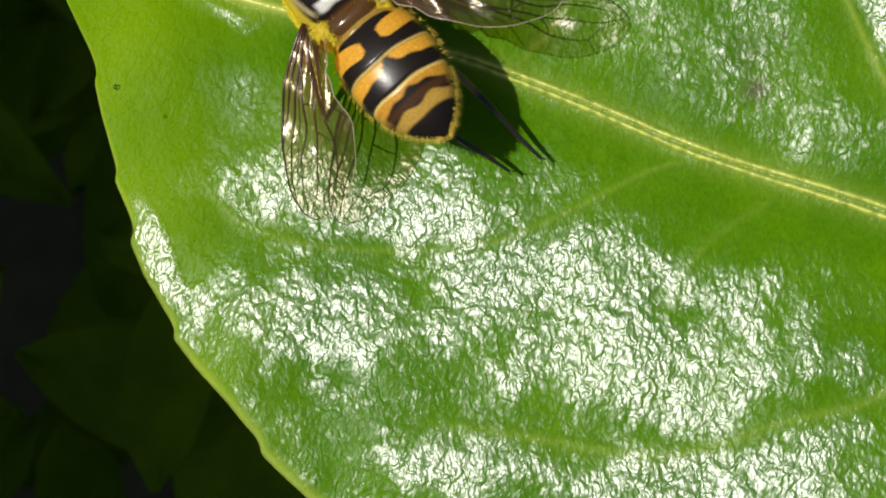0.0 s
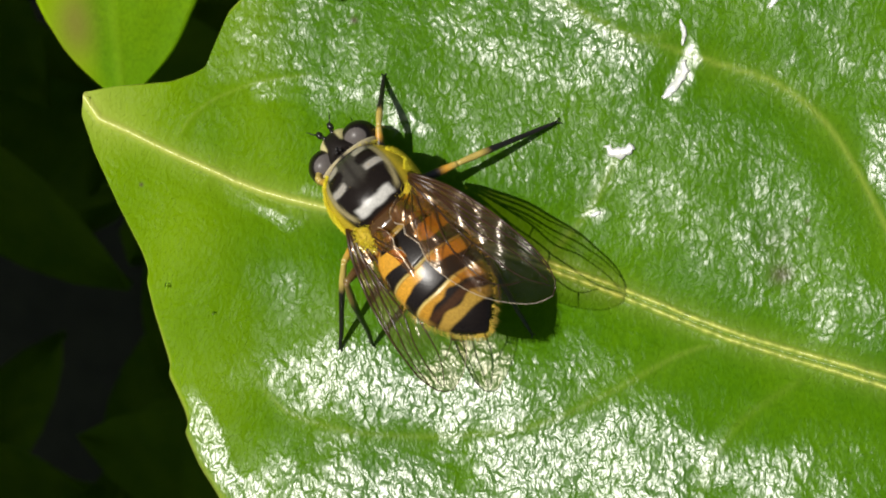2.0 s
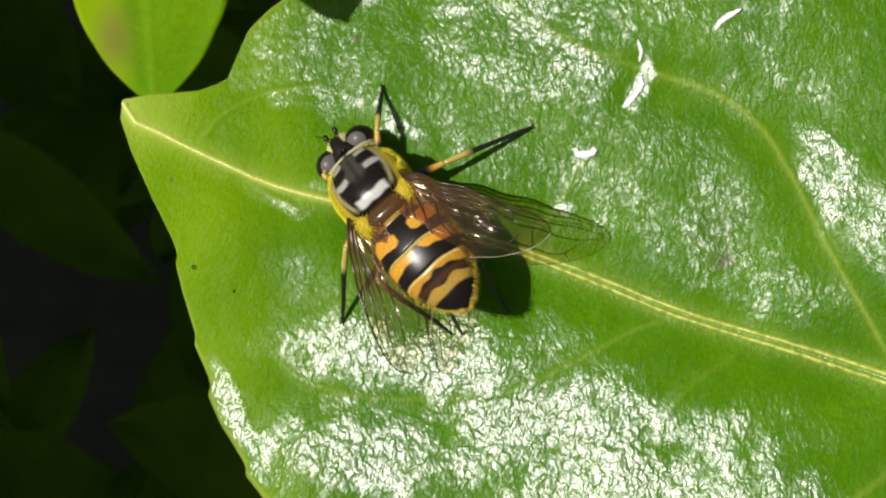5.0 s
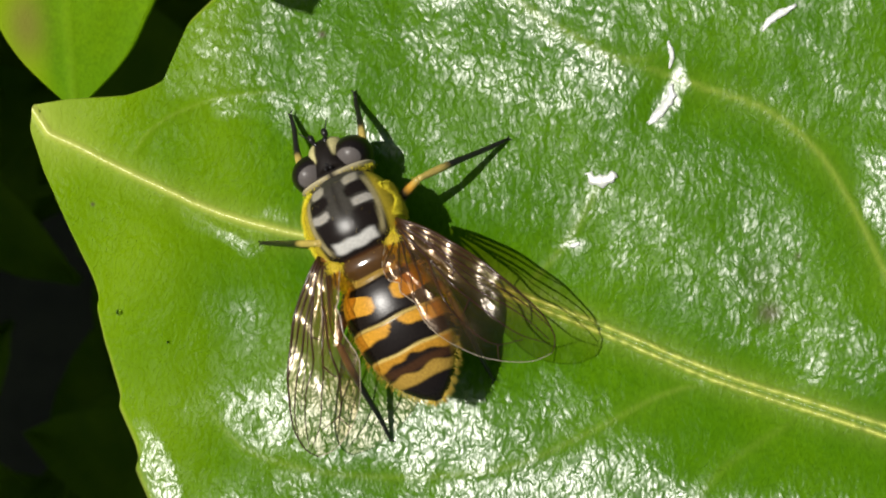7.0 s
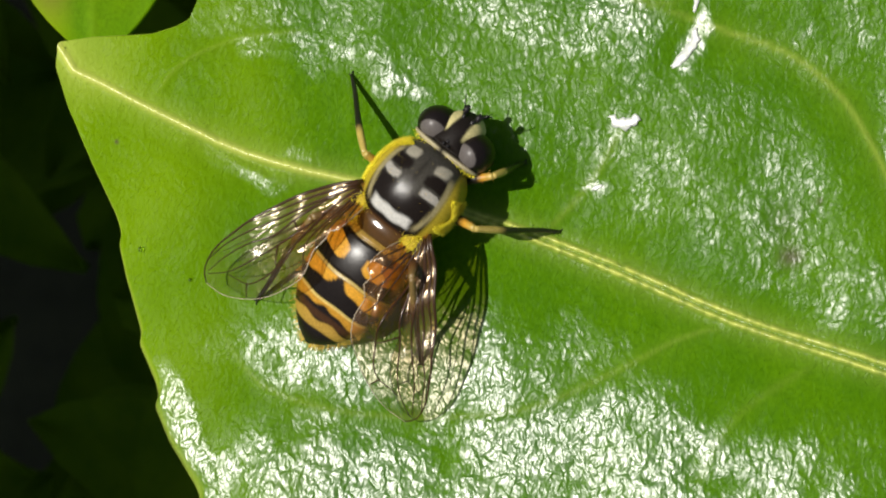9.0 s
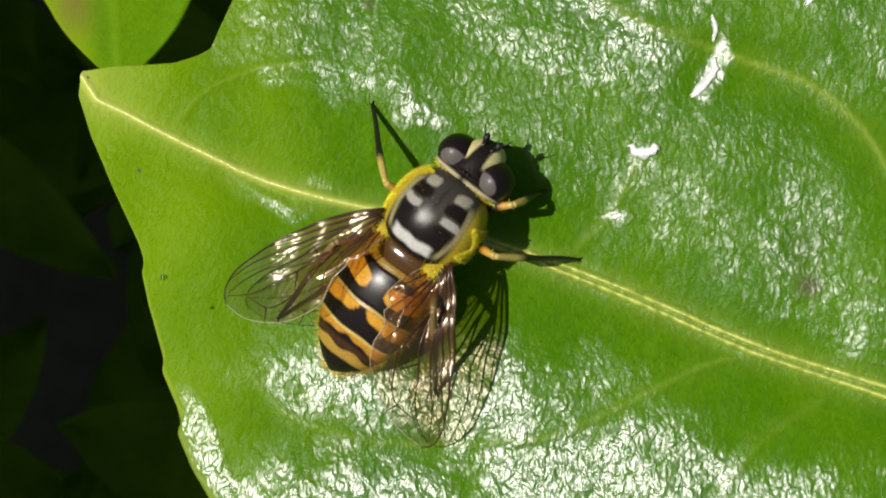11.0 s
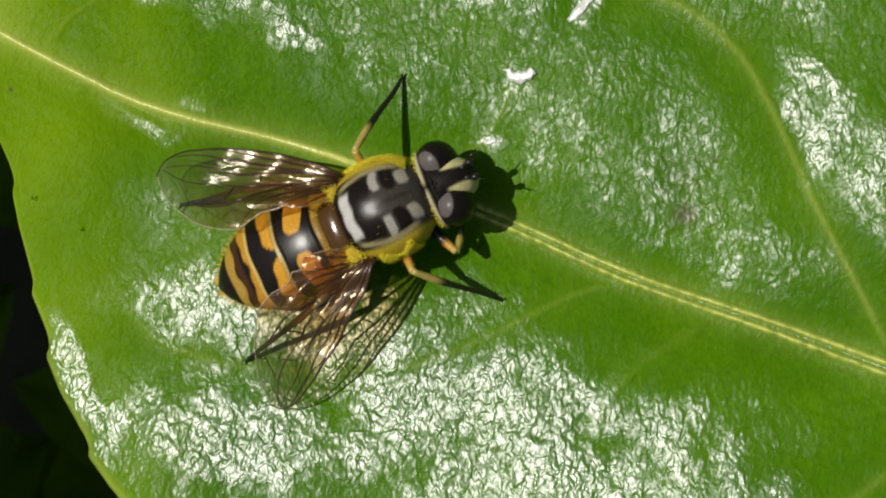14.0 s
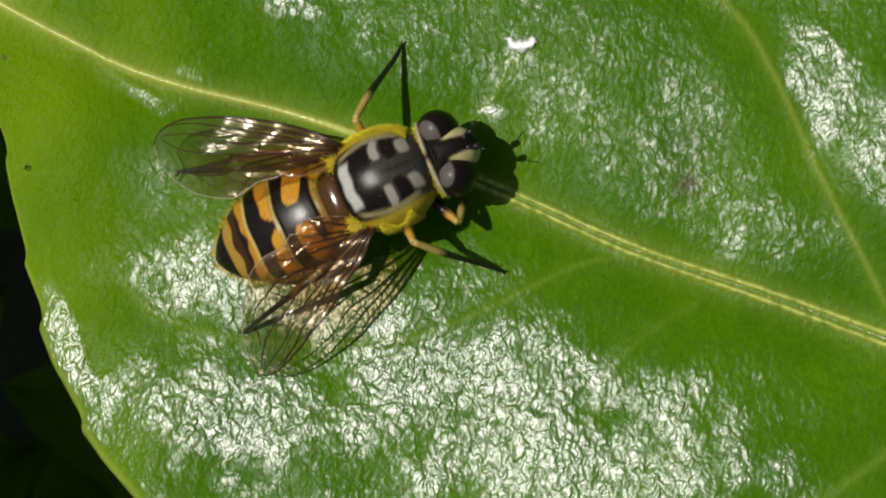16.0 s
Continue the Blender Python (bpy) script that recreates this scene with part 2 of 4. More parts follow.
def waves(x, y, size, seed, n=24):
    """Gentle random relief of about the given size in mm, mean 0, about -1 to 1."""
    r = np.random.RandomState(seed)
    z = np.zeros_like(x)
    for _ in range(n):
        a, k, ph = r.uniform(0, math.tau), math.tau / size * r.uniform(0.6, 1.5), r.uniform(0, math.tau)
        z += np.sin((x * math.cos(a) + y * math.sin(a)) * k + ph)
    return z / math.sqrt(n)


def line_distance(x, y, pts):
    """Distance of points from a polyline, and how far along it (0 to 1) the nearest place is."""
    best, along = np.full(x.shape, 1e9), np.zeros(x.shape)
    for i in range(len(pts) - 1):
        ax, ay = pts[i]
        bx, by = pts[i + 1] - pts[i]
        u = np.clip(((x - ax) * bx + (y - ay) * by) / (bx * bx + by * by + 1e-12), 0, 1)
        d = np.hypot(x - ax - u * bx, y - ay - u * by)
        near = d < best
        best[near], along[near] = d[near], ((i + u) / (len(pts) - 1))[near]
    return best, along


def grid_faces(rows, cols, wrap=False):
    i, j = np.meshgrid(np.arange(rows - 1), np.arange(cols if wrap else cols - 1), indexing="ij")
    k = (j + 1) % cols
    return np.stack([i * cols + j, i * cols + k, (i + 1) * cols + k, (i + 1) * cols + j], -1).reshape(-1, 4)


def rod(path, radii, sides=6):
    """A tapered round rod along a path; returns vertices and faces."""
    p = [Vector(q) for q in path]
    v, f = [], []
    up = Vector((0.13, 0.21, 1.0)).normalized()
    for i, c in enumerate(p):
        d = (p[min(i + 1, len(p) - 1)] - p[max(i - 1, 0)]).normalized()
        s = d.cross(up if abs(d.dot(up)) < 0.97 else Vector((1, 0, 0))).normalized()
        t = s.cross(d)
        for j in range(sides):
            a = math.tau * j / sides
            v.append(tuple(c + (s * math.cos(a) + t * math.sin(a)) * radii[i]))
    f = [tuple(q) for q in grid_faces(len(p), sides, True)]
    f += [tuple(range(sides))[::-1], tuple((len(p) - 1) * sides + j for j in range(sides))]
    return v, f


def joined(pieces):
    v, f = [], []
    for pv, pf in pieces:
        f += [tuple(i + len(v) for i in q) for q in pf]
        v += list(pv)
    return v, f


def loft(stations, rings, sides, flat=2.3):
    """A closed rounded body along y: stations of (y, centre z, half width, half height)."""
    s = np.asarray(stations, dtype=float)
    y = s[0, 0] + (s[-1, 0] - s[0, 0]) * (0.5 - 0.5 * np.cos(np.linspace(0, math.pi, rings)))
    order = np.argsort(s[:, 0])
    c = spline(s, 600)
    o = np.argsort(c[:, 0])
    zc, hw, hh = (np.interp(y, c[o, 0], c[o, k]) for k in (1, 2, 3))
    a = np.linspace(0, math.tau, sides, endpoint=False)
    ca, sa = np.cos(a), np.sin(a)
    px, pz = np.sign(ca) * np.abs(ca) ** (2 / flat), np.sign(sa) * np.abs(sa) ** (2 / flat)
    v = np.stack([hw[:, None] * px, np.repeat(y[:, None], sides, 1), zc[:, None] + hh[:, None] * pz], -1).reshape(-1, 3)
    f = [tuple(q) for q in grid_faces(rings, sides, True)]
    f += [tuple(range(sides))[::-1], tuple((rings - 1) * sides + j for j in range(sides))]
    return v, f


def ball(c, r, rings=24, sides=32):
    th = np.linspace(0.02, math.pi - 0.02, rings)
    a = np.linspace(0, math.tau, sides, endpoint=False)
    v = np.stack([c[0] + r[0] * np.sin(th)[:, None] * np.cos(a), c[1] + r[1] * np.sin(th)[:, None] * np.sin(a),
                  c[2] + r[2] * np.repeat(np.cos(th)[:, None], sides, 1)], -1).reshape(-1, 3)
    f = [tuple(q)[::-1] for q in grid_faces(rings, sides, True)]
    f += [tuple(range(sides)), tuple((rings - 1) * sides + j for j in range(sides))[::-1]]
    return v, f


# ---- the big leaf ----
MIDRIB = [(-16.98, 5.85), (-16.70, 5.15), (-14.90, 4.10), (-12.40, 2.85), (-10.90, 2.15), (-8.90, 1.25), (-6.60, 0.55), (-2.20, -0.40), (4.24, -2.38), (8.41, -3.95), (12.82, -5.79), (19.09, -7.78), (26.37, -10.19), (44.60, -16.29), (61.89, -22.25)]
EDGE_TOP = [(-16.98, 6.00), (-15.52, 6.26), (-12.74, 6.43), (-11.65, 6.80), (-11.05, 7.14), (-10.68, 8.09), (-9.99, 9.71), (-8.87, 10.77), (-7.23, 11.97), (-5.02, 13.40), (1.06, 16.52), (10.95, 21.20), (26.22, 23.61), (42.67, 17.42), (56.71, -2.22), (61.89, -21.89)]
EDGE_LOW = [(-16.98, 5.85), (-17.12, 4.92), (-16.52, 3.00), (-15.42, 0.53), (-14.32, -1.66), (-14.09, -2.27), (-14.00, -2.75), (-14.12, -3.08), (-13.76, -4.70), (-13.14, -6.75), (-13.06, -7.14), (-13.16, -7.52), (-12.38, -9.18), (-12.21, -9.88), (-12.40, -10.29), (-11.70, -11.87), (-10.39, -13.90), (-10.19, -14.35), (-10.31, -14.61), (-9.22, -15.91), (-7.73, -17.39), (-6.26, -18.99), (-6.04, -19.49), (-6.06, -19.69), (-4.82, -20.85), (-3.92, -21.64), (1.24, -25.90), (13.13, -32.72), (32.05, -35.65), (49.95, -32.87), (61.89, -22.62)]
SIDE_VEINS = [   # control points, width, how pale
    ([(8.95, 7.87), (10.62, 7.36), (12.86, 6.55), (15.58, 5.55), (17.70, 3.78), (19.34, 1.06), (20.78, -1.95), (23.35, -6.76), (25.06, -10.02)], 0.18, 0.42),
    ([(0.06, 15.55), (4.09, 11.00), (7.57, 8.68), (9.44, 7.77), (11.40, 8.04)], 0.2, 0.25),
    ([(-9.65, -6.47), (-7.58, -9.17), (-4.90, -10.15), (-1.55, -10.50), (1.28, -10.46), (4.77, -9.91), (7.84, -8.49), (12.63, -6.38), (15.44, -6.64)], 0.16, 0.20),
    ([(0.30, -18.15), (4.91, -18.53), (8.67, -19.12), (11.42, -19.35), (14.91, -18.66), (17.31, -17.63), (19.99, -17.07), (24.52, -13.88), (28.24, -10.84)], 0.24, 0.22),
    ([(-10.62, 2.23), (-8.54, 0.50), (-7.00, -0.20)], 0.15, 0.15),
    ([(-12.81, 3.35), (-11.36, 5.07), (-9.29, 6.06), (-5.49, 6.63)], 0.15, 0.15),
    ([(4.74, -2.58), (7.11, 0.19), (8.48, 2.75)], 0.2, 0.2),
    ([(17.37, -7.40), (13.03, -10.68), (11.59, -13.65)], 0.25, 0.1),
]
# places where the blade swells up towards the stalk: x, y, reach along x, reach along y, slope
PUCKERS = [
    (-4.7, -9.0, 4.2, 3.6, 0.03), (1.0, -9.0, 3.0, 2.6, 0.055), (4.7, -11.7, 4.4, 3.4, 0.055), (12.6, -13.6, 4.2, 3.4, 0.065), (3.0, -17.5, 5.5, 3.6, 0.04), (13.9, -20.9, 5.0, 3.2, 0.04), (-4.0, -15.0, 4.2, 3.2, 0.03),
    (3.10, 8.83, 5.0, 2.6, 0.05), (7.07, 10.07, 3.0, 2.6, 0.05), (-6.52, 8.05, 4.0, 2.6, 0.03), (2.08, 13.52, 7.0, 2.8, 0.05), (11.97, 11.56, 4.0, 2.4, 0.06), (17.09, 10.70, 2.4, 2.2, 0.05),
    (17.5, -9.6, 4.5, 2.6, -0.05), (21.8, 0.6, 2.6, 3.4, 0.03), (15.13, -2.16, 3.0, 2.6, 0.015), (9.86, 0.78, 3.6, 2.8, 0.015), (3.92, 3.57, 4.0, 2.4, 0.03),
]
# where the wax film has dried in scales: x, y, half length, half width, turn, how much
FILM = [
    (21.1, 1.2, 2.5, 1.0, -65, 0.85), (12.2, -0.3, 6.4, 2.5, -25, 0.47), (17.1, -4.4, 4.6, 1.3, -20, 0.45), (-1.5, 4.5, 1.8, 0.6, -40, 0.75), (-6.7, 6.3, 3.9, 0.8, -15, 0.52), (5.5, 6.8, 4.6, 1.1, -5, 0.60),
    (7.7, 7.2, 1.4, 0.7, 0, 0.90), (-7.2, 0.6, 2.3, 0.5, -15, 0.66), (18.7, 6.2, 3.4, 1.4, 0, 0.40), (3.1, 9.2, 5.5, 2.4, 0, 0.60), (7.5, 10.6, 4.0, 2.4, 0, 0.62), (-5.5, 8.2, 4.6, 2.2, -20, 0.40),
    (2.1, 13.5, 7.5, 2.4, 18, 0.50), (12.0, 11.6, 4.0, 2.2, 0, 0.45), (17.1, 10.7, 2.6, 2.0, 0, 0.30), (-2.4, -8.3, 5.0, 1.6, -8, 0.95), (1.8, -8.6, 2.9, 1.9, 0, 1.00), (6.1, -8.6, 1.8, 1.6, 0, 0.63),
    (-1.5, -11.1, 4.2, 0.4, -4, 0.57), (-2.9, -13.5, 5.9, 1.6, -3, 0.91), (4.9, -11.9, 3.3, 1.6, -10, 1.00), (8.7, -12.6, 2.4, 1.9, 0, 0.97), (10.4, -15.5, 4.6, 1.9, -20, 1.00), (6.5, -15.6, 2.6, 1.3, 0, 0.80),
    (15.4, -15.2, 1.8, 2.1, 0, 0.91), (-1.6, -16.8, 5.2, 0.8, -5, 0.48), (4.0, -19.9, 3.9, 1.2, 0, 0.91), (13.7, -20.4, 6.8, 1.3, 4, 1.00), (18.6, -18.8, 1.8, 1.3, 15, 1.00), (-10.8, -11.6, 2.4, 0.7, -57, 1.00),
    (-8.3, -13.6, 2.1, 1.6, -50, 0.74), (-6.7, -4.4, 1.7, 1.4, 0, 0.28), (-7.1, 0.1, 1.4, 0.3, -10, 0.50), (18.5, -12.1, 1.5, 1.6, 0, 0.30),
    (3.8, -8.3, 2.0, 1.0, -10, 0.85), (7.5, -10.4, 3.0, 1.1, -10, 0.92), (11.5, -11.0, 1.6, 1.0, -20, 0.88), (14.8, -12.4, 1.8, 1.1, -30, 0.85), (17.8, -14.2, 2.0, 1.1, -30, 0.80), (20.4, -15.6, 1.6, 1.1, -30, 0.70), (10.0, -9.2, 2.0, 0.5, -20, 0.50),
    (22.5, -0.5, 2.8, 1.4, -60, 0.72), (24.6, -3.4, 2.4, 1.0, -60, 0.60), (1.0, 4.7, 2.6, 0.9, -30, 0.50), (12.2, -12.8, 1.2, 1.0, 0, 0.85),
]


# small taut blisters
BLISTERS = [(10.92, 5.30, 0.36, 0.55, 0.2), (11.40, 6.10, 0.4, 0.6, 0.2), (11.79, 7.05, 0.3, 0.6, 0.2), (7.21, -0.25, 0.5, 0.22, 0.18)]


def ramp(u):
    """Rises evenly from -1 to 1 and is level outside."""
    return (np.log(np.cosh(3 * np.clip(u + 1, -90, 90))) - np.log(np.cosh(3 * np.clip(u - 1, -90, 90)))) / 6


def leaf_relief(x, y):
    """Height of the big leaf's blade over its plane, in mm, with how much of each place is vein."""
    z = 0.05 * waves(x, y, 7.0, 3) + 0.012 * waves(x, y, 2.2, 4) - 0.05 * (x - 2)
    q = np.clip(x, 0, 24)
    z += 0.003 * q * q + 0.14 * np.clip(x - 24, 0, 12)      # the blade bows up towards the stalk
    rib = np.interp(x, [p[0] for p in MIDRIB], [p[1] for p in MIDRIB])
    drop = np.clip(rib - y - 3.5, 0, 14)
    z += 0.10 * drop * drop / (drop + 2.0) * np.clip((x + 13) / 6, 0, 1)   # and its lower half tilts up
    for cx, cy, rx, ry, slope in PUCKERS + BLISTERS:
        u, v = (x - cx) / rx, (y - cy) / ry
        z += slope * rx * (ramp(u) - ramp(u / 3.5)) * np.exp(-0.5 * v * v) * (1.05 + 0.02 * max(cx, 0))
    d, s = line_distance(x, y, spline(MIDRIB, 60))
    old = np.clip((x + 2) / 7, 0, 1)                       # towards the stalk the rib splits into two cords
    # the grain also puts the cords' uneven highlights into their pale colour
    grain = np.clip(0.85 + (0.06 + 0.34 * old) * waves(x, y, 0.55, 31, 40), 0, 1.4)
    cord = np.exp(-0.5 * ((d - 0.13 * old - 0.004 * np.clip(x, 0, 30)) / (0.12 - 0.045 * old)) ** 2)
    z += (0.13 + 0.03 * grain) * cord - 0.20 * np.exp(-0.5 * (d / 1.4) ** 2)
    vein = np.clip((0.95 - 0.15 * old) * cord * grain + 0.14 * np.exp(-0.5 * (d / 0.55) ** 2), 0, 1)
    for pts, w, pale in SIDE_VEINS:
        dv, sv = line_distance(x, y, spline(pts, 24))
        fade = np.clip(np.minimum(sv, 1 - sv) * 8, 0, 1)
        ridge = np.exp(-0.5 * (dv / w) ** 2) * fade
        z += 0.05 * ridge - 0.07 * np.exp(-0.5 * (dv / 0.9) ** 2) * fade
        vein = np.maximum(vein, 0.5 * pale * np.exp(-0.5 * (dv / (0.5 * w)) ** 2) * fade + 0.12 * pale * np.exp(-0.5 * (dv / 0.5) ** 2) * fade)
    return z, vein


def wrinkled(x, y):
    """How wrinkled the wax film is: the swollen parts more than the taut ones near the veins."""
    f = np.zeros_like(x)
    wx, wy = x + 0.5 * waves(x, y, 4.0, 41, 14), y + 0.5 * waves(x, y, 4.0, 42, 14)
    for cx, cy, rx, ry, turn, much in FILM:
        c, sn = math.cos(radians(turn)), math.sin(radians(turn))
        u, v = ((wx - cx) * c + (wy - cy) * sn) / rx, ((wy - cy) * c - (wx - cx) * sn) / ry
        f = np.maximum(f, much * np.clip(1.7 - np.sqrt(u * u + v * v), 0, 0.95) / 0.95)
    rib = np.interp(x, [q[0] for q in MIDRIB], [q[1] for q in MIDRIB])
    above = np.clip((y - rib - 2.0) / 2, 0, 1) * np.clip((x + 3) / 3, 0, 1)
    below = np.clip((rib - y - 3.2 - 0.25 * np.clip(x, 0, 20)) / 3, 0, 1)
    dv, _ = line_distance(x, y, spline(SIDE_VEINS[0][0], 24))
    below *= np.clip((x + 8) / 4 + np.clip((-y - 10) / 2, 0, 1), 0, 1)
    f = np.maximum(f, np.maximum(0.38 * above * (1 - np.clip((x - 19) / 8, 0, 1)) * np.clip((dv - 0.5) / 2.5, 0, 1), 0.38 * below))
    for pts, w, pale in SIDE_VEINS[2:4]:
        dv, sv = line_distance(x, y, spline(pts, 24))
        f *= 1 - 0.3 * np.exp(-0.5 * (dv / 0.35) ** 2) * np.clip(np.minimum(sv, 1 - sv) * 6, 0, 1)
    d, _ = line_distance(x, y, spline(MIDRIB, 60))
    f = np.clip(f * (0.93 + 0.2 * waves(x, y, 2.6, 9, 14) + 0.1 * waves(x, y, 7.0, 19, 14)), 0, 1) * np.clip(d / 0.8 - 0.2, 0, 1)
    return np.maximum(f, 0.6 * np.exp(-0.5 * (d / 0.3) ** 2) * np.clip(x / 5, 0, 1))


def taut(x, y):
    """The small blisters, where the film is stretched smooth."""
    f = np.zeros_like(x)
    wx, wy = x + 0.12 * waves(x, y, 0.9, 51, 14), y + 0.12 * waves(x, y, 0.9, 52, 14)
    for cx, cy, rx, ry, slope in BLISTERS:
        f = np.maximum(f, np.exp(-0.5 * (((wx - cx) / rx) ** 2 + ((wy - cy) / ry) ** 2) ** 3))
    d, _ = line_distance(x, y, spline(MIDRIB, 60))
    return np.maximum(f, 0.6 * np.exp(-0.5 * (d / 0.12) ** 2) * np.clip((3 - x) / 4, 0, 1))


def big_leaf():
    n, m = 640, 150
    mid, top, low = spline(MIDRIB, n, 1.35), outline(EDGE_TOP, n, 1.4), outline(EDGE_LOW, n, 1.35)

    t = np.linspace(0, 1, m) ** 1.5
    rows = []
    for i in range(n):
        a = mid[i] + (top[i] - mid[i]) * t[::-1, None]
        b = mid[i] + (low[i] - mid[i]) * t[1:, None]
        rows.append(np.concatenate([a, b]))
    p = np.array(rows)
    cols = p.shape[1]
    x, y = p[..., 0].ravel(), p[..., 1].ravel()
    z, vein = leaf_relief(x, y)
    across = np.concatenate([t[::-1], t[1:]])[None, :].repeat(n, 0).ravel()
    rim = np.clip((across - 0.965) / 0.035, 0, 1)
    z = z - 0.25 * rim**2
    tipside = np.clip(1 - np.hypot(x + 16.98, y - 5.93) / 4.0, 0, 1)
    vein = np.clip(np.maximum(vein, 0.45 * rim) + 0.28 * tipside, 0, 1)
    wob = waves(x, y, 1.6, 21, 12) * 0.3
    scar = np.exp(-((x - 15.71) ** 2 + (y + 3.23) ** 2 * 1.6) / (0.55 + 0.25 * wob) ** 2) * 0.75 + np.exp(-((x - 15.32) ** 2 + (y + 1.67) ** 2) / 0.9**2) * 0.18
    for sx, sy, r in ((-3.96, 9.07, 0.16), (-14.27, 1.53, 0.09), (16.86, -0.79, 0.12)):
        scar = np.maximum(scar, np.exp(-((x - sx) ** 2 + (y - sy) ** 2) / r**2))
    faces = grid_faces(n, cols)
    me = mesh_of("leaf_blade", np.stack([x, y, z], 1), faces, [LEAF], floats={"vein": vein, "scar": np.clip(scar, 0, 1), "film": wrinkled(x, y), "taut": taut(x, y), "young_lit": 0.65 * np.clip((-x - 4 + 1.5 * waves(x, y, 6.0, 61, 14)) / 12, 0, 1)})
    thing = new("leaf")
    thing.matrix_basis = Matrix.Translation(at(0, 0, 0))
    blade = part("blade", me, thing)
    sol = blade.modifiers.new("thickness", "SOLIDIFY")
    sol.thickness, sol.offset = 0.32 * MM, -1
    v, f = rod([(64, -23.6, 0.0), (72, -26.5, -0.8), (84, -30, -4), (96, -33, -11)], [0.9, 1.0, 1.1, 1.3], 10)
    part("leaf_stalk", mesh_of("leaf_stalk", v, f, [STEM]), thing, "green leaf stalk")
    return tagged(thing, "broad glossy bright green leaf with toothed edge and pale midrib", "leaf")


the_leaf = big_leaf()


def flake(path, width, seed, lift=0.05):
    """A scrap of the dried film, peeled up along a short ragged strip and tilted to the stalk."""
    rng = random.Random(seed)
    p = spline(path, 14)
    d = np.gradient(p, axis=0)
    d /= np.linalg.norm(d, axis=1)[:, None]
    side = np.stack([-d[:, 1], d[:, 0]], 1)
    rows = []
    for i in range(14):
        w = width * (0.25 + 0.75 * math.sin(math.pi * (i + 0.6) / 14.2)) * rng.uniform(0.7, 1.15)
        off = rng.uniform(-0.12, 0.12) * width
        rows.append([p[i] + side[i] * (off + w * u / 2) for u in (-1, -0.4, 0.3, 1)])
    g = np.array(rows).reshape(-1, 2)
    z, _ = leaf_relief(g[:, 0], g[:, 1])
    z = z + lift + 0.10 * (g[:, 0] - p[:, 0].mean()) + np.array([rng.uniform(0, 0.03) for _ in range(len(g))])
    ob = part("film_flake", mesh_of("film_flake", np.stack([g[:, 0], g[:, 1], z], 1), grid_faces(14, 4)[:, ::-1], [WAX]), the_leaf, "dry white film scrap")
    sol = ob.modifiers.new("thickness", "SOLIDIFY")
    sol.thickness, sol.offset = 0.03 * MM, -1


FLAKES = [
    ([(10.40, 5.02), (10.95, 5.55), (11.40, 6.25), (11.45, 6.75)], 0.46), ([(7.65, 2.78), (8.35, 2.52), (9.05, 2.80)], 0.62), ([(15.25, 8.95), (15.9, 9.6), (16.75, 10.05)], 0.34),
    ([(11.35, 7.4), (11.45, 8.0), (11.3, 8.6)], 0.22), ([(7.0, -0.35), (7.45, -0.2)], 0.22),
]
for i, (path, width) in enumerate(FLAKES):
    flake(path, width, 70 + i)


def surface(x, y):
    z, _ = leaf_relief(np.array([float(x)]), np.array([float(y)]))
    return float(z[0])


def droplet(x, y, r):
    """A tiny bead of water that sits on the blade."""
    v, f = ball((0, 0, 0), (r, r, r * 0.75), 14, 20)
    ob = new("water_droplet", mesh_of("water_droplet", v, f, [WATER]))
    ob.matrix_basis = Matrix.Translation(at(x, y, surface(x, y) + 0.6 * r))
    return tagged(ob, "tiny clear water droplet on the green leaf", "droplet", "droplets on the leaf")


droplet(-13.03, -3.28, 0.13)
droplet(-10.81, -4.61, 0.07)


# ---- smaller leaves round it ----
def small_leaf_mesh(name, length, width, material, bend=0.1, seed=1, scar=0.0, n=60, m=14, blunt=0.0):
    """A pointed oval leaf along +y with its tip at the origin and its stalk at the far end; blunt: how wide the tip opens."""
    s = np.linspace(0, 1, n) ** (1.6 if blunt else 1.0)
    oval = np.sin(math.pi * s**0.62) ** 0.95
    wedge = np.tanh(s * length / (0.5 * width) / 0.95) * np.clip((1 - s) * 3, 0, 1) ** 0.6
    half = width / 2 * (oval * (1 - blunt) + wedge * blunt)
    half += 0.012 * width * np.abs(np.sin(s * math.pi * 9))
    u = np.linspace(-1, 1, 2 * m + 1)
    x = half[:, None] * u[None, :] * (1 + 0.1 * blunt * np.sign(u))[None, :]
    y = np.repeat((s * length)[:, None], len(u), 1)
    z = bend * width * (np.abs(u)[None, :] ** 1.6) * np.sin(math.pi * s)[:, None] - bend * length * (s[:, None] - 0.5) ** 2 + 0.012 * width * waves(x, y, width * 0.5, seed, 10)
    xx, yy = x.ravel(), y.ravel()
    vein = np.exp(-0.5 * (xx / (0.014 * width)) ** 2) * 0.8 * (1 - 0.6 * blunt)
    for k in range(2, 9):
        for side in (-1, 1):
            d = np.abs((yy / length - k / 10) + side * -0.32 * xx / width)
            vein = np.maximum(vein, 0.35 * np.exp(-0.5 * (d / 0.006) ** 2) * (side * xx > 0))
    spot = scar * np.exp(-(((xx + 0.2 * width) / (0.09 * width)) ** 2 + ((yy - 0.12 * length) / (0.045 * length)) ** 2))
    v = np.stack([xx, yy, z.ravel() + 0.02 * width * vein], 1)
    # the brighter left half of a blunt leaf, facing the light, is painted yellower
    young_lit = 0.9 * blunt * np.clip((-xx - 0.08 * width) / (0.12 * width), 0, 1)
    return mesh_of(name, v, grid_faces(n, len(u))[:, ::-1], [material], floats={"vein": vein, "scar": spot, "young_lit": young_lit})


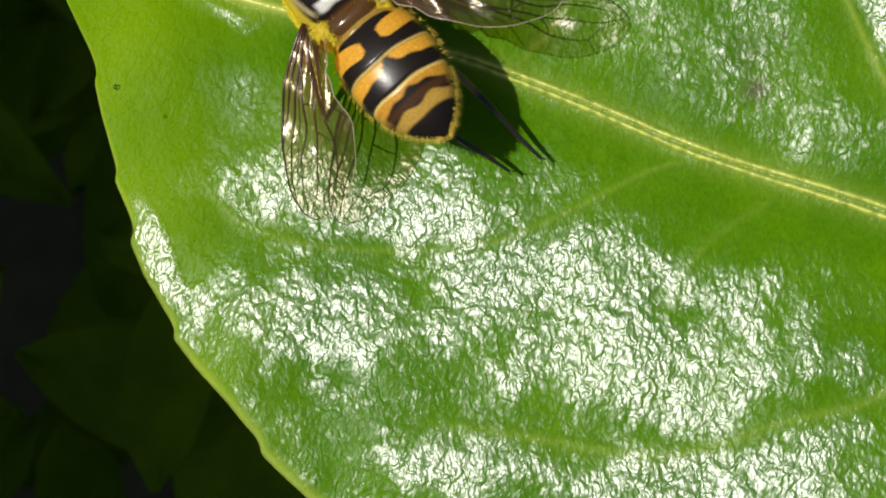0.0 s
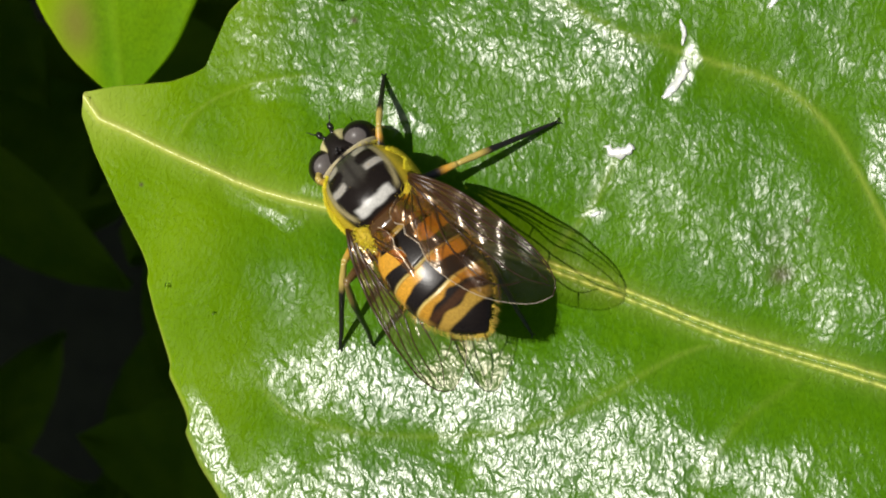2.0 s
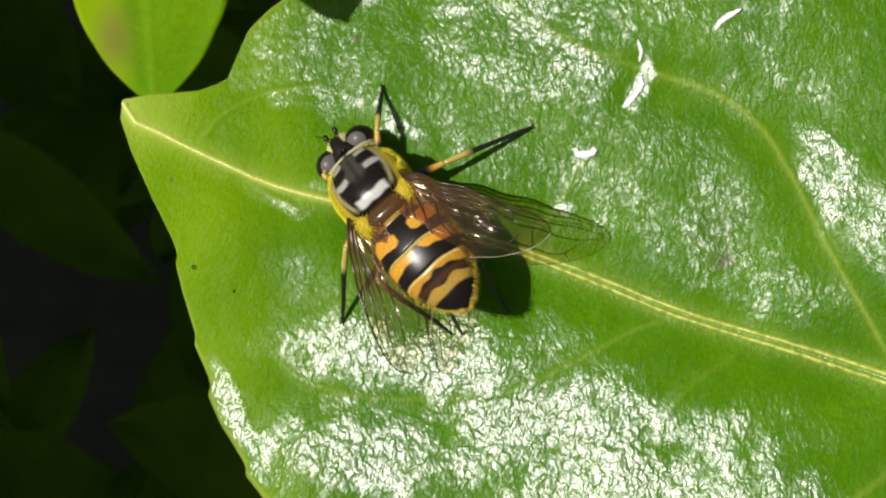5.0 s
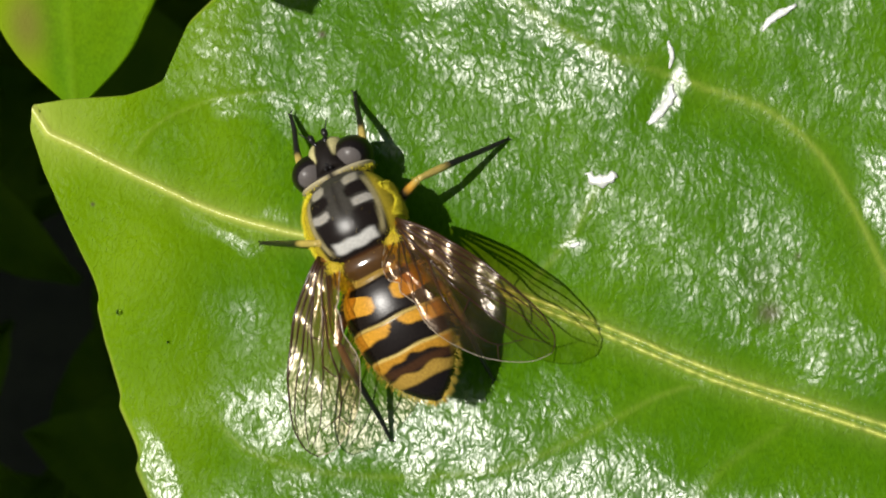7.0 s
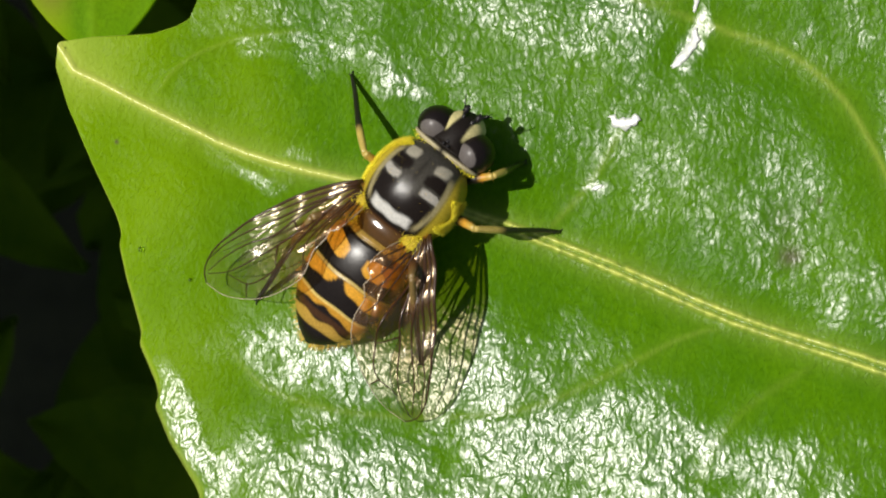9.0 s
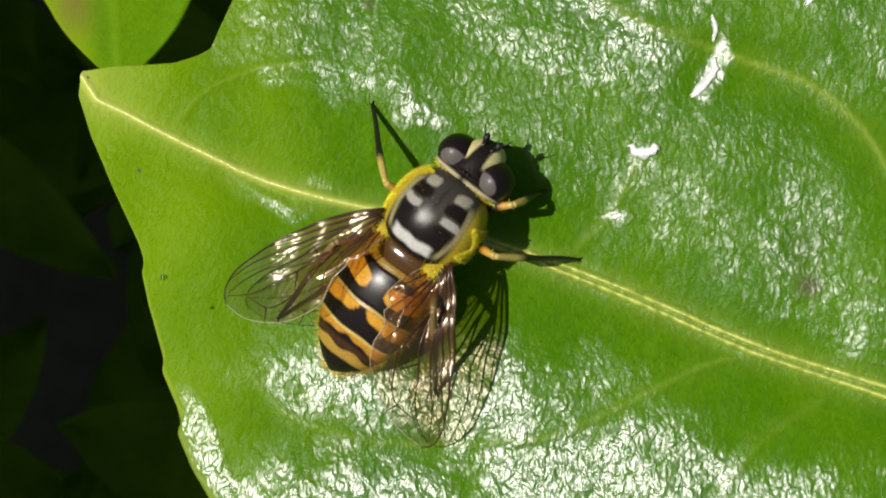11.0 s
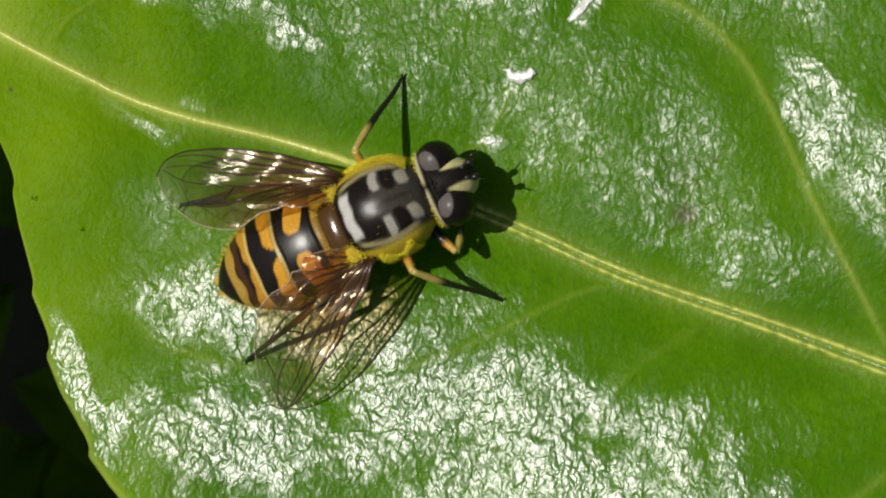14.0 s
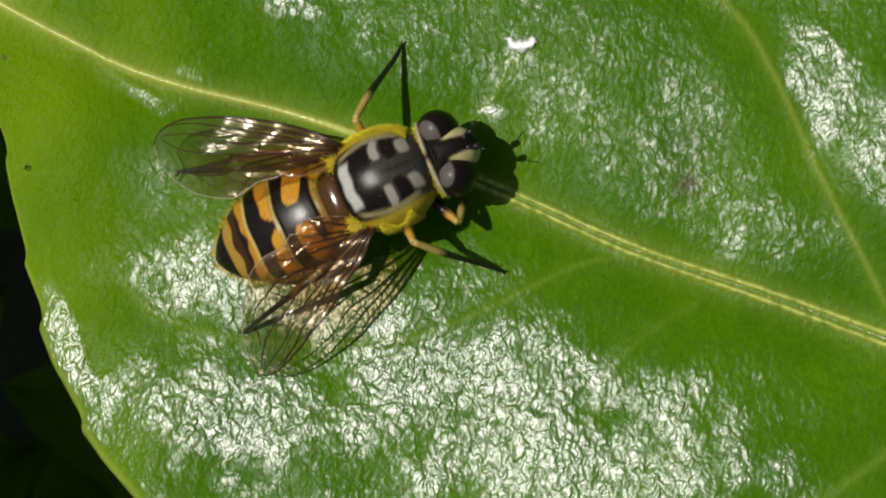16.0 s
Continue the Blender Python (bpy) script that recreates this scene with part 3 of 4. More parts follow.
def small_leaf(name, tip, yaw, pitch, roll, length, width, material, label, bend=0.1, seed=1, scar=0.0, blunt=0.0):
    thing = new(name)
    thing.matrix_basis = Matrix.Translation(at(*tip)) @ pose(0, 0, 0, pitch, roll, yaw)
    blade = part("blade", small_leaf_mesh(name, length, width, material, bend, seed, scar, blunt=blunt), thing)
    sol = blade.modifiers.new("thickness", "SOLIDIFY")
    sol.thickness, sol.offset = 0.3 * MM, -1
    v, f = rod([(0, length * 0.985, -bend * length * 0.24), (0, length * 1.12, -bend * length * 0.4), (0, length * 1.3, -bend * length * 0.8)], [0.5, 0.6, 0.7], 8)
    part("leaf_stalk", mesh_of("leaf_stalk", v, f, [STEM]), thing)
    return tagged(thing, label, "leaf", "leaves of the shrub")


small_leaf("leaf", (-22.8, 7.4, -24), 5, 0, 6, 44, 12.0, LEAF_YOUNG, "small pale green leaf with a brown spot, behind the large leaf", 0.05, 5, 0.7, 1.0)
small_leaf("leaf", (-18.9, 12.95, 0), 44, 4, 0, 14, 2.6, LEAF_YOUNG, "small curled yellow-green leaf tip above a pale leaf", 0.3, 6, 0.0)
small_leaf("leaf", (-24.49, -21.46, -14), 118, 0, 0, 24, 8, LEAF_YOUNG, "small pale green leaf low beside the large leaf", 0.1, 8, 0.0)
small_leaf("leaf", (-14.7, 11.8, 24), 20, 0, 0, 40, 7.5, LEAF_YOUNG, "green leaf above the large leaf, shading its edge", 0.1, 7)


# ---- soil and the shrub's shaded inside ----
def soil():
    r = 40
    ring = [0.0, 0.2, 0.5, 1, 2, 5, 15, 60, 300]
    v, f = [], []
    for i, d in enumerate(ring):
        for j in range(r):
            a = math.tau * j / r
            v.append((d * 1000 * math.cos(a), d * 1000 * math.sin(a), 12 * math.sin(a * 3 + i) if 0 < i < 5 else 0))
    f = [tuple(q) for q in grid_faces(len(ring), r, True)]
    return tagged(new("ground", mesh_of("ground", v, f, [SOIL])), "dark shaded soil under the shrub", "soil", kind="structure")


soil()


def shrub():
    """The shrub round and below the leaf, with an added crown for shade: many leaves in one object, too many to count.
    """
    rng = random.Random(11)
    proto = []
    for k in range(3):
        L, Wd = (38, 44, 34)[k], (17, 20, 15)[k]
        s = np.linspace(0, 1, 7)
        u = np.linspace(-1, 1, 5)
        half = Wd / 2 * np.sin(math.pi * s**0.8) ** 0.75
        x = half[:, None] * u
        y = np.repeat((s * L)[:, None], 5, 1)
        z = 0.12 * Wd * np.abs(u)[None, :] ** 1.5 + 0 * y - 0.12 * L * (s[:, None] - 0.3) ** 2
        proto.append((np.stack([x, y, z], -1).reshape(-1, 3), grid_faces(7, 5)))
    verts, faces, base = [], [], 0

    def put(px, py, pz, yaw, pitch, roll):
        nonlocal base
        v, f = proto[rng.randrange(3)]
        m = np.array(pose(0, 0, 0, pitch, roll, yaw).to_3x3())
        verts.append(v @ m.T + np.array([px, py, pz]))
        faces.append(f + base)
        base += len(v)

    # low layers under the leaf, deep in the shade
    for _ in range(420):
        put(rng.uniform(-170, 150), rng.uniform(-150, 150), rng.uniform(-300, -140), rng.uniform(0, 360), rng.uniform(-35, 35), rng.uniform(-35, 35))
    # the sunlit crown beside it, outside the view, added to shade the low layers
    n = 0
    while n < 2500:
        x, y, z = rng.uniform(-430, -50), rng.uniform(-170, 170), rng.uniform(-75, -14)
        if x > -70 and z > -44 and y > -14:
            continue
        if x > -56 - 0.30 * (-z - 14):
            continue
        put(x, y, z, rng.uniform(70, 110), rng.uniform(-25, 15), rng.uniform(-25, 25))
        n += 1
    v = np.concatenate(verts)
    me = mesh_of("shrub_foliage", v, np.concatenate(faces), [LEAF_SHADE], floats={"vein": np.zeros(len(v)), "scar": np.zeros(len(v))})
    ob = new("shrub_foliage", me)
    ob.matrix_basis = Matrix.Translation(at(0, 0, 0))
    return tagged(ob, "dark green shrub foliage in deep shade, with an unseen crown added to block the sun", "foliage", kind="stuff")


shrub()


# ---- the hoverfly ----
# Its own space: y ahead, z up, the origin on the leaf below the scutellum.
LEGTONE = (0.50, 0.38, 0.09)
ORANGE, AMBER, DARK, PALE = (0.60, 0.30, 0.03), (0.42, 0.26, 0.045), (0.012, 0.009, 0.007), (0.60, 0.45, 0.13)
GREY, WHITE, YELLOW, BROWN = (0.052, 0.048, 0.038), (0.52, 0.51, 0.46), (0.70, 0.53, 0.02), (0.10, 0.04, 0.012)


def blend(base, color, w):
    w = np.clip(w, 0, 1)[:, None]
    return base * (1 - w) + np.array(color) * w


def box_mask(a, lo, hi, soft):
    return np.clip((a - lo) / soft + 0.5, 0, 1) * np.clip((hi - a) / soft + 0.5, 0, 1)


def hairs(places, normals, length, radius, lean, seed, material, name):
    """Single hairs, each a thin three-sided spike, joined into one coat."""
    rng = np.random.RandomState(seed)
    v, f = [], []
    for p, nrm in zip(places, normals):
        d = nrm + np.array(lean) + rng.normal(0, 0.28, 3)
        d /= np.linalg.norm(d)
        s = np.cross(d, (0.3, 0.2, 1.0))
        s /= np.linalg.norm(s) + 1e-9
        t = np.cross(d, s)
        L = length * rng.uniform(0.6, 1.2)
        mid = p + d * L * 0.55
        tip = p + d * L + np.array((0, 0, -0.08 * L))
        b = len(v)
        for k in range(3):
            a = math.tau * k / 3
            v.append(p + (s * math.cos(a) + t * math.sin(a)) * radius)
        for k in range(3):
            a = math.tau * k / 3
            v.append(mid + (s * math.cos(a) + t * math.sin(a)) * radius * 0.7)
        v.append(tip)
        for k in range(3):
            q = (k + 1) % 3
            f += [(b + k, b + q, b + 3 + q, b + 3 + k), (b + 3 + k, b + 3 + q, b + 6)]
    return mesh_of(name, v, f, [material])


def scatter(stations, count, seed, keep, flat=2.3):
    """Random places on a loft, with normals, where keep(x, y, z, nz) holds."""
    v, _ = loft(stations, 80, 80, flat)
    g = v.reshape(80, 80, 3)
    n = np.cross(np.gradient(g, axis=0), np.gradient(g, axis=1))
    n /= np.linalg.norm(n, axis=2, keepdims=True) + 1e-9
    c = g.mean(axis=1, keepdims=True)
    n *= np.sign(np.sum(n * (g - c), axis=2, keepdims=True) + 1e-9)
    rng = np.random.RandomState(seed)
    ps, ns = [], []
    while len(ps) < count:
        i, j = rng.randint(2, 78), rng.randint(0, 80)
        q = g[i, j] + (g[i + 1, j] - g[i, j]) * rng.rand() + (g[i, (j + 1) % 80] - g[i, j]) * rng.rand()
        if keep(q[0], q[1], q[2], n[i, j][2]):
            ps.append(q)
            ns.append(n[i, j])
    return ps, ns


THORAX = [(0.0, 3.35, 0.5, 0.5), (0.25, 3.3, 1.35, 1.1), (1.0, 3.2, 1.95, 1.6), (2.2, 3.15, 2.1, 1.75), (3.2, 3.1, 1.85, 1.6), (3.9, 3.0, 1.2, 1.15), (4.15, 3.0, 0.5, 0.5)]
ABDOMEN = [(-6.35, 2.2, 0.15, 0.12), (-6.0, 2.25, 0.7, 0.5), (-5.2, 2.45, 1.42, 0.85), (-3.9, 2.75, 2.0, 1.2), (-2.5, 2.95, 2.16, 1.35), (-1.2, 3.05, 2.0, 1.3), (-0.5, 3.1, 1.5, 1.1), (-0.2, 3.1, 0.8, 0.7)]


def build_thorax(fly):
    v, f = loft(THORAX, 90, 96)
    x, y, z = v.T
    ax = np.abs(x)
    c = np.tile(np.array(DARK), (len(v), 1))
    def blob(cx, cy, rx, ry, soft=0.35):
        return np.clip((1 - ((ax - cx) / rx) ** 4 - ((y + 0.04 * np.sin(5 * x) - cy) / ry) ** 4) / soft, 0, 1)

    c = blend(c, GREY, 0.9 * box_mask(y, 2.0, 4.3, 0.6))
    c = blend(c, (0.36, 0.34, 0.29), 0.9 * blob(0.98, 2.38, 0.46, 0.2, 0.5))
    c = blend(c, (0.36, 0.33, 0.25), 0.9 * blob(0.78, 3.5, 0.34, 0.24, 0.6))
    c = blend(c, DARK, blob(0.95, 2.95, 0.55, 0.3, 0.4))
    c = blend(c, DARK, blob(0.9, 1.65, 0.62, 0.5, 0.5))
    c = blend(c, DARK, 0.5 * box_mask(ax, -1, 0.07, 0.06) * box_mask(y, 1.4, 3.6, 0.4))
    c = blend(c, (0.34, 0.29, 0.14), 0.85 * box_mask(ax + 0.16 * (y - 2.2) ** 2, 1.42, 1.62, 0.1) * box_mask(y, 0.8, 3.4, 0.3))
    c = blend(c, WHITE, 1.0 * box_mask(y - 0.10 * ax * ax + 0.03 * np.sin(7 * x), 0.58, 1.06, 0.12) * box_mask(ax, -1, 0.98, 0.15))
    c = blend(c, (0.50, 0.38, 0.03), 0.9 * box_mask(ax + 0.10 * (y - 2) ** 2, 1.64, 4, 0.14))
    c = blend(c, YELLOW, np.clip((3.1 - z) / 0.5, 0, 1))
    c = blend(c, DARK, 0.8 * box_mask(y, 0.40, 0.55, 0.08))
    c = blend(c, BROWN, np.clip((0.42 - y) / 0.2, 0, 1))
    part("thorax", mesh_of("thorax", v, f, [DUST], tint=c), fly, "black thorax with grey dusted bands")
    ps, ns = scatter(THORAX, 5200, 2, lambda px, py, pz, nz: pz > 2.0 and ((px < 0 and nz < 0.52 + 0.10 * math.sin(4.1 * py) and 0.9 < py < 3.7) or (px > 0 and nz < 0.34 + 0.16 * math.sin(5.0 * py + 0.6) and 1.3 < py < 2.9)))
    part("thorax_fur", hairs(ps, ns, 0.20, 0.012, (0, -0.35, 0.35), 3, HAIR_YELLOW, "thorax_fur"), fly, "dense bright yellow fur on the sides")
    ps, ns = scatter(THORAX, 60, 4, lambda px, py, pz, nz: nz >= 0.5 and py < 3.8)
    part("thorax_down", hairs(ps, ns, 0.22, 0.004, (0, -0.6, 0), 5, HAIR_ORANGE, "thorax_down"), fly, "short ochre down")
    sc = [(-0.78, 3.75, 0.3, 0.15), (-0.6, 3.8, 0.95, 0.38), (-0.15, 3.9, 1.35, 0.52), (0.3, 3.9, 1.3, 0.5), (0.55, 3.8, 0.7, 0.3)]
    v, f = loft(sc, 30, 48)
    part("scutellum", mesh_of("scutellum", v, f, [SCUTE]), fly, "shiny brown translucent scutellum")
    ps, ns = scatter(sc, 380, 6, lambda px, py, pz, nz: py < -0.1 and abs(nz) < 0.7)
    part("scutellum_fringe", hairs(ps, ns, 0.32, 0.011, (0, -0.4, 0.0), 7, HAIR_ORANGE, "scutellum_fringe"), fly)
    for side in (-1, 1):
        tuft = [(-0.8, 3.4, 0.1, 0.1), (-0.5, 3.5, 0.36, 0.38), (0.0, 3.6, 0.5, 0.48), (0.5, 3.5, 0.38, 0.42), (0.75, 3.4, 0.1, 0.1)]
        v, f = loft(tuft, 14, 20)
        pad = part("shoulder_pad", mesh_of("shoulder_pad", v, f, [FUZZ]), fly, "", pose(side * 1.36, 0.18, 0.25))
        ps, ns = scatter(tuft, 820, 30 + side, lambda px, py, pz, nz: nz > -0.2)
        part("shoulder_tuft", hairs(ps, ns, 0.26, 0.013, (side * 0.3, -0.4, 0.2), 31, HAIR_YELLOW, "shoulder_tuft"), pad, "yellow hair tuft beside the scutellum")


def build_abdomen(fly):
    v, f = loft(ABDOMEN, 200, 120, 2.2)
    x, y, z = v.T
    st = np.asarray(ABDOMEN)
    hw = np.interp(y, st[:, 0], st[:, 2])
    u = np.abs(x) / (hw + 1e-6)
    s = -y + 0.06 * u * u + 0.03 * np.sin(x * 3.1)        # mm behind the scutellum, bands bend back a little at the sides
    mid = np.exp(-(u / 0.20) ** 2)
    c = np.tile(np.array(DARK), (len(v), 1))
    c = blend(c, AMBER, 0.7 * box_mask(s, 0.55, 0.85, 0.1))
    c = blend(c, ORANGE, 0.9 * box_mask(s, 0.2, 1.3, 0.2) * np.clip((u - 0.72) / 0.10, 0, 1))
    slant = s - 1.72 + 0.42 * np.clip(u - 0.35, 0, 1)       # the second plate's spots lean forward at the sides
    spot = np.clip((1.0 - (np.abs(slant) / 0.44) ** 3 - (np.clip(0.60 - u, 0, 1) / 0.40) ** 3) / 0.22, 0, 1) * np.clip((1.0 - u) / 0.04, 0, 1)
    c = blend(c, ORANGE, spot)
    c = blend(c, ORANGE, box_mask(s, 2.76, 3.36 - 0.60 * mid - 0.12 * box_mask(u, 0.3, 0.6, 0.2), 0.09) * np.clip((u - 0.05) / 0.05, 0, 1))
    c = blend(c, PALE, 0.85 * box_mask(s, 2.62, 2.74, 0.08))
    c = blend(c, PALE, 0.95 * box_mask(s, 4.02, 4.16, 0.07))
    c = blend(c, ORANGE, 0.8 * box_mask(s, 4.14, 4.50 - 0.35 * mid + 0.10 * np.cos(u * 7), 0.09))
    c = blend(c, BROWN, 0.5 * box_mask(s, 4.6, 4.95, 0.15))
    c = blend(c, AMBER, 0.95 * box_mask(s, 4.98 + 0.08 * np.cos(u * 7), 5.45, 0.10))
    c = blend(c, AMBER, 0.7 * np.clip((u - 0.90) / 0.06, 0, 1) * box_mask(s, 0.8, 5.2, 0.2) * (0.5 + 0.5 * np.sin(s * 4.6)))
    c = blend(c, AMBER, 0.8 * np.clip((2.0 - z) / 0.5, 0, 1))
    # shallow creases between the plates
    crease = sum(np.exp(-0.5 * ((s - q) / 0.05) ** 2) for q in (0.85, 2.62, 4.02, 5.48))
    v = v.copy()
    v[:, 0] *= 1 - 0.018 * crease
    v[:, 2] = 2.75 + (v[:, 2] - 2.75) * (1 - 0.03 * crease)
    part("abdomen", mesh_of("abdomen", v, f, [SHELL], tint=c), fly, "glossy black abdomen with orange bands and spots")
    ps, ns = scatter(ABDOMEN, 1500, 8, lambda px, py, pz, nz: nz < 0.30 and pz > 1.6, 2.2)
    part("abdomen_fringe", hairs(ps, ns, 0.34, 0.010, (0, -0.6, 0.0), 9, HAIR_ORANGE, "abdomen_fringe"), fly, "golden hair fringe along the sides")


def build_head(fly):
    for side in (-1, 1):
        v, f = ball((0, 0, 0), (0.90, 0.86, 1.15), 48, 64)
        x, y, z = v.T
        c = np.tile(np.array((0.010, 0.007, 0.006)), (len(v), 1))
        # a grey reflection on top of the eye, put into its tint
        c = blend(c, (0.13, 0.115, 0.105), 0.95 * np.clip(1.12 - ((x + side * 0.12) / 0.55) ** 2 - ((y + 0.25) / 0.40) ** 2, 0, 0.14) / 0.14 * (z > 0))
        part("eye", mesh_of("eye", v, f, [EYE], tint=c), fly, "dark brown compound eye with painted grey sheen", pose(side * 1.0, 4.82, 2.62, 0, side * 8, -side * 20))
    hs = [(3.9, 2.65, 0.6, 0.6), (4.02, 2.65, 1.55, 1.1), (4.16, 2.65, 1.74, 1.22), (4.34, 2.6, 1.3, 1.02), (4.6, 2.72, 0.85, 1.12), (5.0, 2.7, 0.7, 1.1), (5.4, 2.6, 0.85, 1.02), (5.75, 2.45, 0.78, 0.85), (6.0, 2.35, 0.5, 0.6), (6.12, 2.3, 0.15, 0.25)]
    v, f = loft(hs, 80, 72)
    x, y, z = v.T
    ax = np.abs(x)
    c = np.tile(np.array(DARK), (len(v), 1))
    c = blend(c, (0.58, 0.52, 0.24), box_mask(ax, 0.34 + 0.10 * (5.6 - y), 2.0, 0.08) * box_mask(y, 4.98, 6.3, 0.2))
    c = blend(c, (0.46, 0.40, 0.24), box_mask(y, 4.02, 4.24, 0.08) * np.clip((ax - 0.1) / 0.15, 0, 1))
    c = blend(c, AMBER, np.clip((4.0 - y) / 0.1, 0, 1))
    part("face", mesh_of("face", v, f, [FACE], tint=c), fly, "pale yellow dusted face with black stripe")
    v, f = joined([ball((0.0, 4.62, 3.84), (0.09, 0.09, 0.07), 8, 10), ball((0.11, 4.46, 3.84), (0.08, 0.08, 0.07), 8, 10), ball((-0.11, 4.46, 3.84), (0.08, 0.08, 0.07), 8, 10)])
    part("ocelli", mesh_of("ocelli", v, f, [BLACK]), fly, "three shiny black ocelli")
    for side in (-1, 1):
        pieces = [rod([(0, 0, 0), (side * 0.06, 0.16, 0.07), (side * 0.12, 0.34, 0.06)], [0.07, 0.09, 0.10], 8), ball((side * 0.17, 0.52, 0.0), (0.15, 0.22, 0.17), 12, 14),
                  rod([(side * 0.2, 0.5, 0.12), (side * 0.42, 0.78, 0.2), (side * 0.56, 1.05, 0.16)], [0.035, 0.026, 0.014], 5)]
        v, f = joined(pieces)
        part("antenna", mesh_of("antenna", v, f, [BLACK]), fly, "short black antenna", pose(side * 0.16, 5.62, 3.15))
    ps, ns = scatter(hs, 260, 12, lambda px, py, pz, nz: py < 4.1)
    part("head_fur", hairs(ps, ns, 0.18, 0.012, (0, -0.1, 0.1), 13, HAIR_YELLOW, "head_fur"), fly)


WING_TOP = [(0, 0.12), (0.8, 0.42), (2.2, 0.72), (4.2, 0.86), (6.2, 0.74), (7.7, 0.42), (8.45, -0.08), (8.62, -0.55)]
WING_LOW = [(0, -0.12), (0.3, -0.95), (0.75, -1.6), (1.4, -1.95), (1.75, -1.78), (2.2, -2.12), (2.55, -2.02), (3.6, -2.45), (4.8, -2.55), (6.1, -2.4), (7.4, -1.85), (8.25, -1.2), (8.62, -0.55)]
WING_VEINS = [
    (WING_TOP, 0.075, 0.03), (WING_LOW[1:], 0.04, 0.034),
    ([(0.1, 0.1), (1.8, 0.42), (3.6, 0.62), (5.2, 0.79)], 0.06, 0.03), ([(0.2, 0.0), (2.0, 0.2), (4.4, 0.36), (6.6, 0.48), (7.9, 0.3)], 0.055, 0.025),
    ([(1.6, 0.12), (3.0, -0.02), (4.6, -0.20), (5.6, -0.02), (6.8, 0.02), (8.2, -0.15)], 0.045, 0.025), ([(0.2, -0.08), (2.0, -0.35), (3.6, -0.62), (5.4, -0.70), (7.3, -0.62), (8.3, -0.25)], 0.05, 0.025),
    ([(2.0, -0.35), (3.2, -1.0), (4.9, -1.6), (6.6, -1.5), (7.3, -0.75)], 0.05, 0.024), ([(0.2, -0.12), (1.6, -0.72), (2.8, -1.4), (3.7, -2.4)], 0.05, 0.022),
    ([(4.5, -0.66), (4.75, -1.56)], 0.035, 0.03), ([(3.3, -0.05), (3.4, -0.6)], 0.035, 0.03), ([(6.55, -1.5), (7.0, -2.05)], 0.03, 0.02), ([(0.3, -0.2), (1.0, -0.85), (1.75, -1.6), (2.1, -2.05)], 0.045, 0.02), ([(0.3, -0.2), (1.5, -0.95), (2.4, -1.65), (2.75, -2.15)], 0.04, 0.02), ([(0.25, -0.2), (0.6, -0.85), (1.0, -1.75)], 0.045, 0.025),
    ([(0.15, 0.05), (2.6, 0.10), (5.0, 0.12), (7.0, 0.25)], 0.03, 0.015),
]


def wing_height(x, y, fold):
    """Pleated along its length, fanned out in folds at the root, whose rear lobe rides up over the abdomen."""
    pleat = np.sin(y * 5.2 + 0.5 * x + 0.9 * np.sin(1.3 * x + y)) * np.clip(x / 1.5, 0, 1) * np.clip(0.35 - y, 0.15, 1)
    near = np.clip((5.6 - x) / 2.6, 0, 1)
    spread = np.arctan2(-y, x + 0.5)
    fan = np.sin(32.0 * spread + 0.9 * np.sin(2.1 * x) + 1.5 * np.sin(5.0 * spread)) * np.clip(x / 1.2, 0, 1.3) * near * np.clip(0.3 - y, 0.1, 1)
    lobe = np.clip((-0.35 - y) / 1.0, 0, 1) * np.clip(x / 0.9, 0, 1) * np.clip((7.8 - x) / 5.2, 0, 1)
    lobe = lobe * lobe * (3 - 2 * lobe)
    return fold * pleat + 0.8 * fold * fan + 3.0 * fold * np.sin(2.5 * x + 1.1 * y + 0.7 * np.sin(3 * y)) * np.clip((7 - x) / 2, 0, 1) + 1.15 * lobe + 0.05 * np.sin(x * 1.1) + 0.006 * np.sin(y * 11 - x * 2.0) + 0.046 * x * (8.6 - x)


def build_wing(fly, side):
    """Tip along +x (fly's right) or -x, leading edge ahead (+y)."""
    n, m = 130, 96
    top, low = spline(WING_TOP, n), spline(WING_LOW, n)
    t = np.linspace(0, 1, m)[None, :, None]
    p = top[:, None, :] * (1 - t) + low[:, None, :] * t
    x, y = p[..., 0].ravel(), p[..., 1].ravel()
    fold = 0.045 if side > 0 else 0.03       # the right wing is the more crumpled one, the left one's lobe lies tucked in
    if side < 0:
        y = np.where(y < -0.6, -0.6 + (y + 0.6) * (1 - 0.42 * np.clip((3.8 - x) / 1.8, 0, 1)), y)
    z = wing_height(x, y, fold)
    v = np.stack([side * x, y, z], 1)
    f = grid_faces(n, m)
    wing = part("wing", mesh_of("wing", v, f[:, ::-1] if side > 0 else f, [WING]), fly, "clear brown-tinted wing with dark veins")
    for i, (pts, r0, r1) in enumerate(WING_VEINS):
        q = spline(pts, 26)
        if side < 0:
            q[:, 1] = np.where(q[:, 1] < -0.6, -0.6 + (q[:, 1] + 0.6) * (1 - 0.42 * np.clip((3.8 - q[:, 0]) / 1.8, 0, 1)), q[:, 1])
        zz = wing_height(q[:, 0], q[:, 1], fold)
        path = [(side * a, b, c) for (a, b), c in zip(q, zz)]
        vv, ff = rod(path, np.linspace(r0, r1 * (0.75 if i < 2 else 0.55), 26) * (1.15 if i < 1 else 0.6 if i == 1 else 1.35), 5)
        part("wing_vein", mesh_of("wing_vein", vv, ff, [RIM if i == 1 else VEIN]), wing)
    return wing


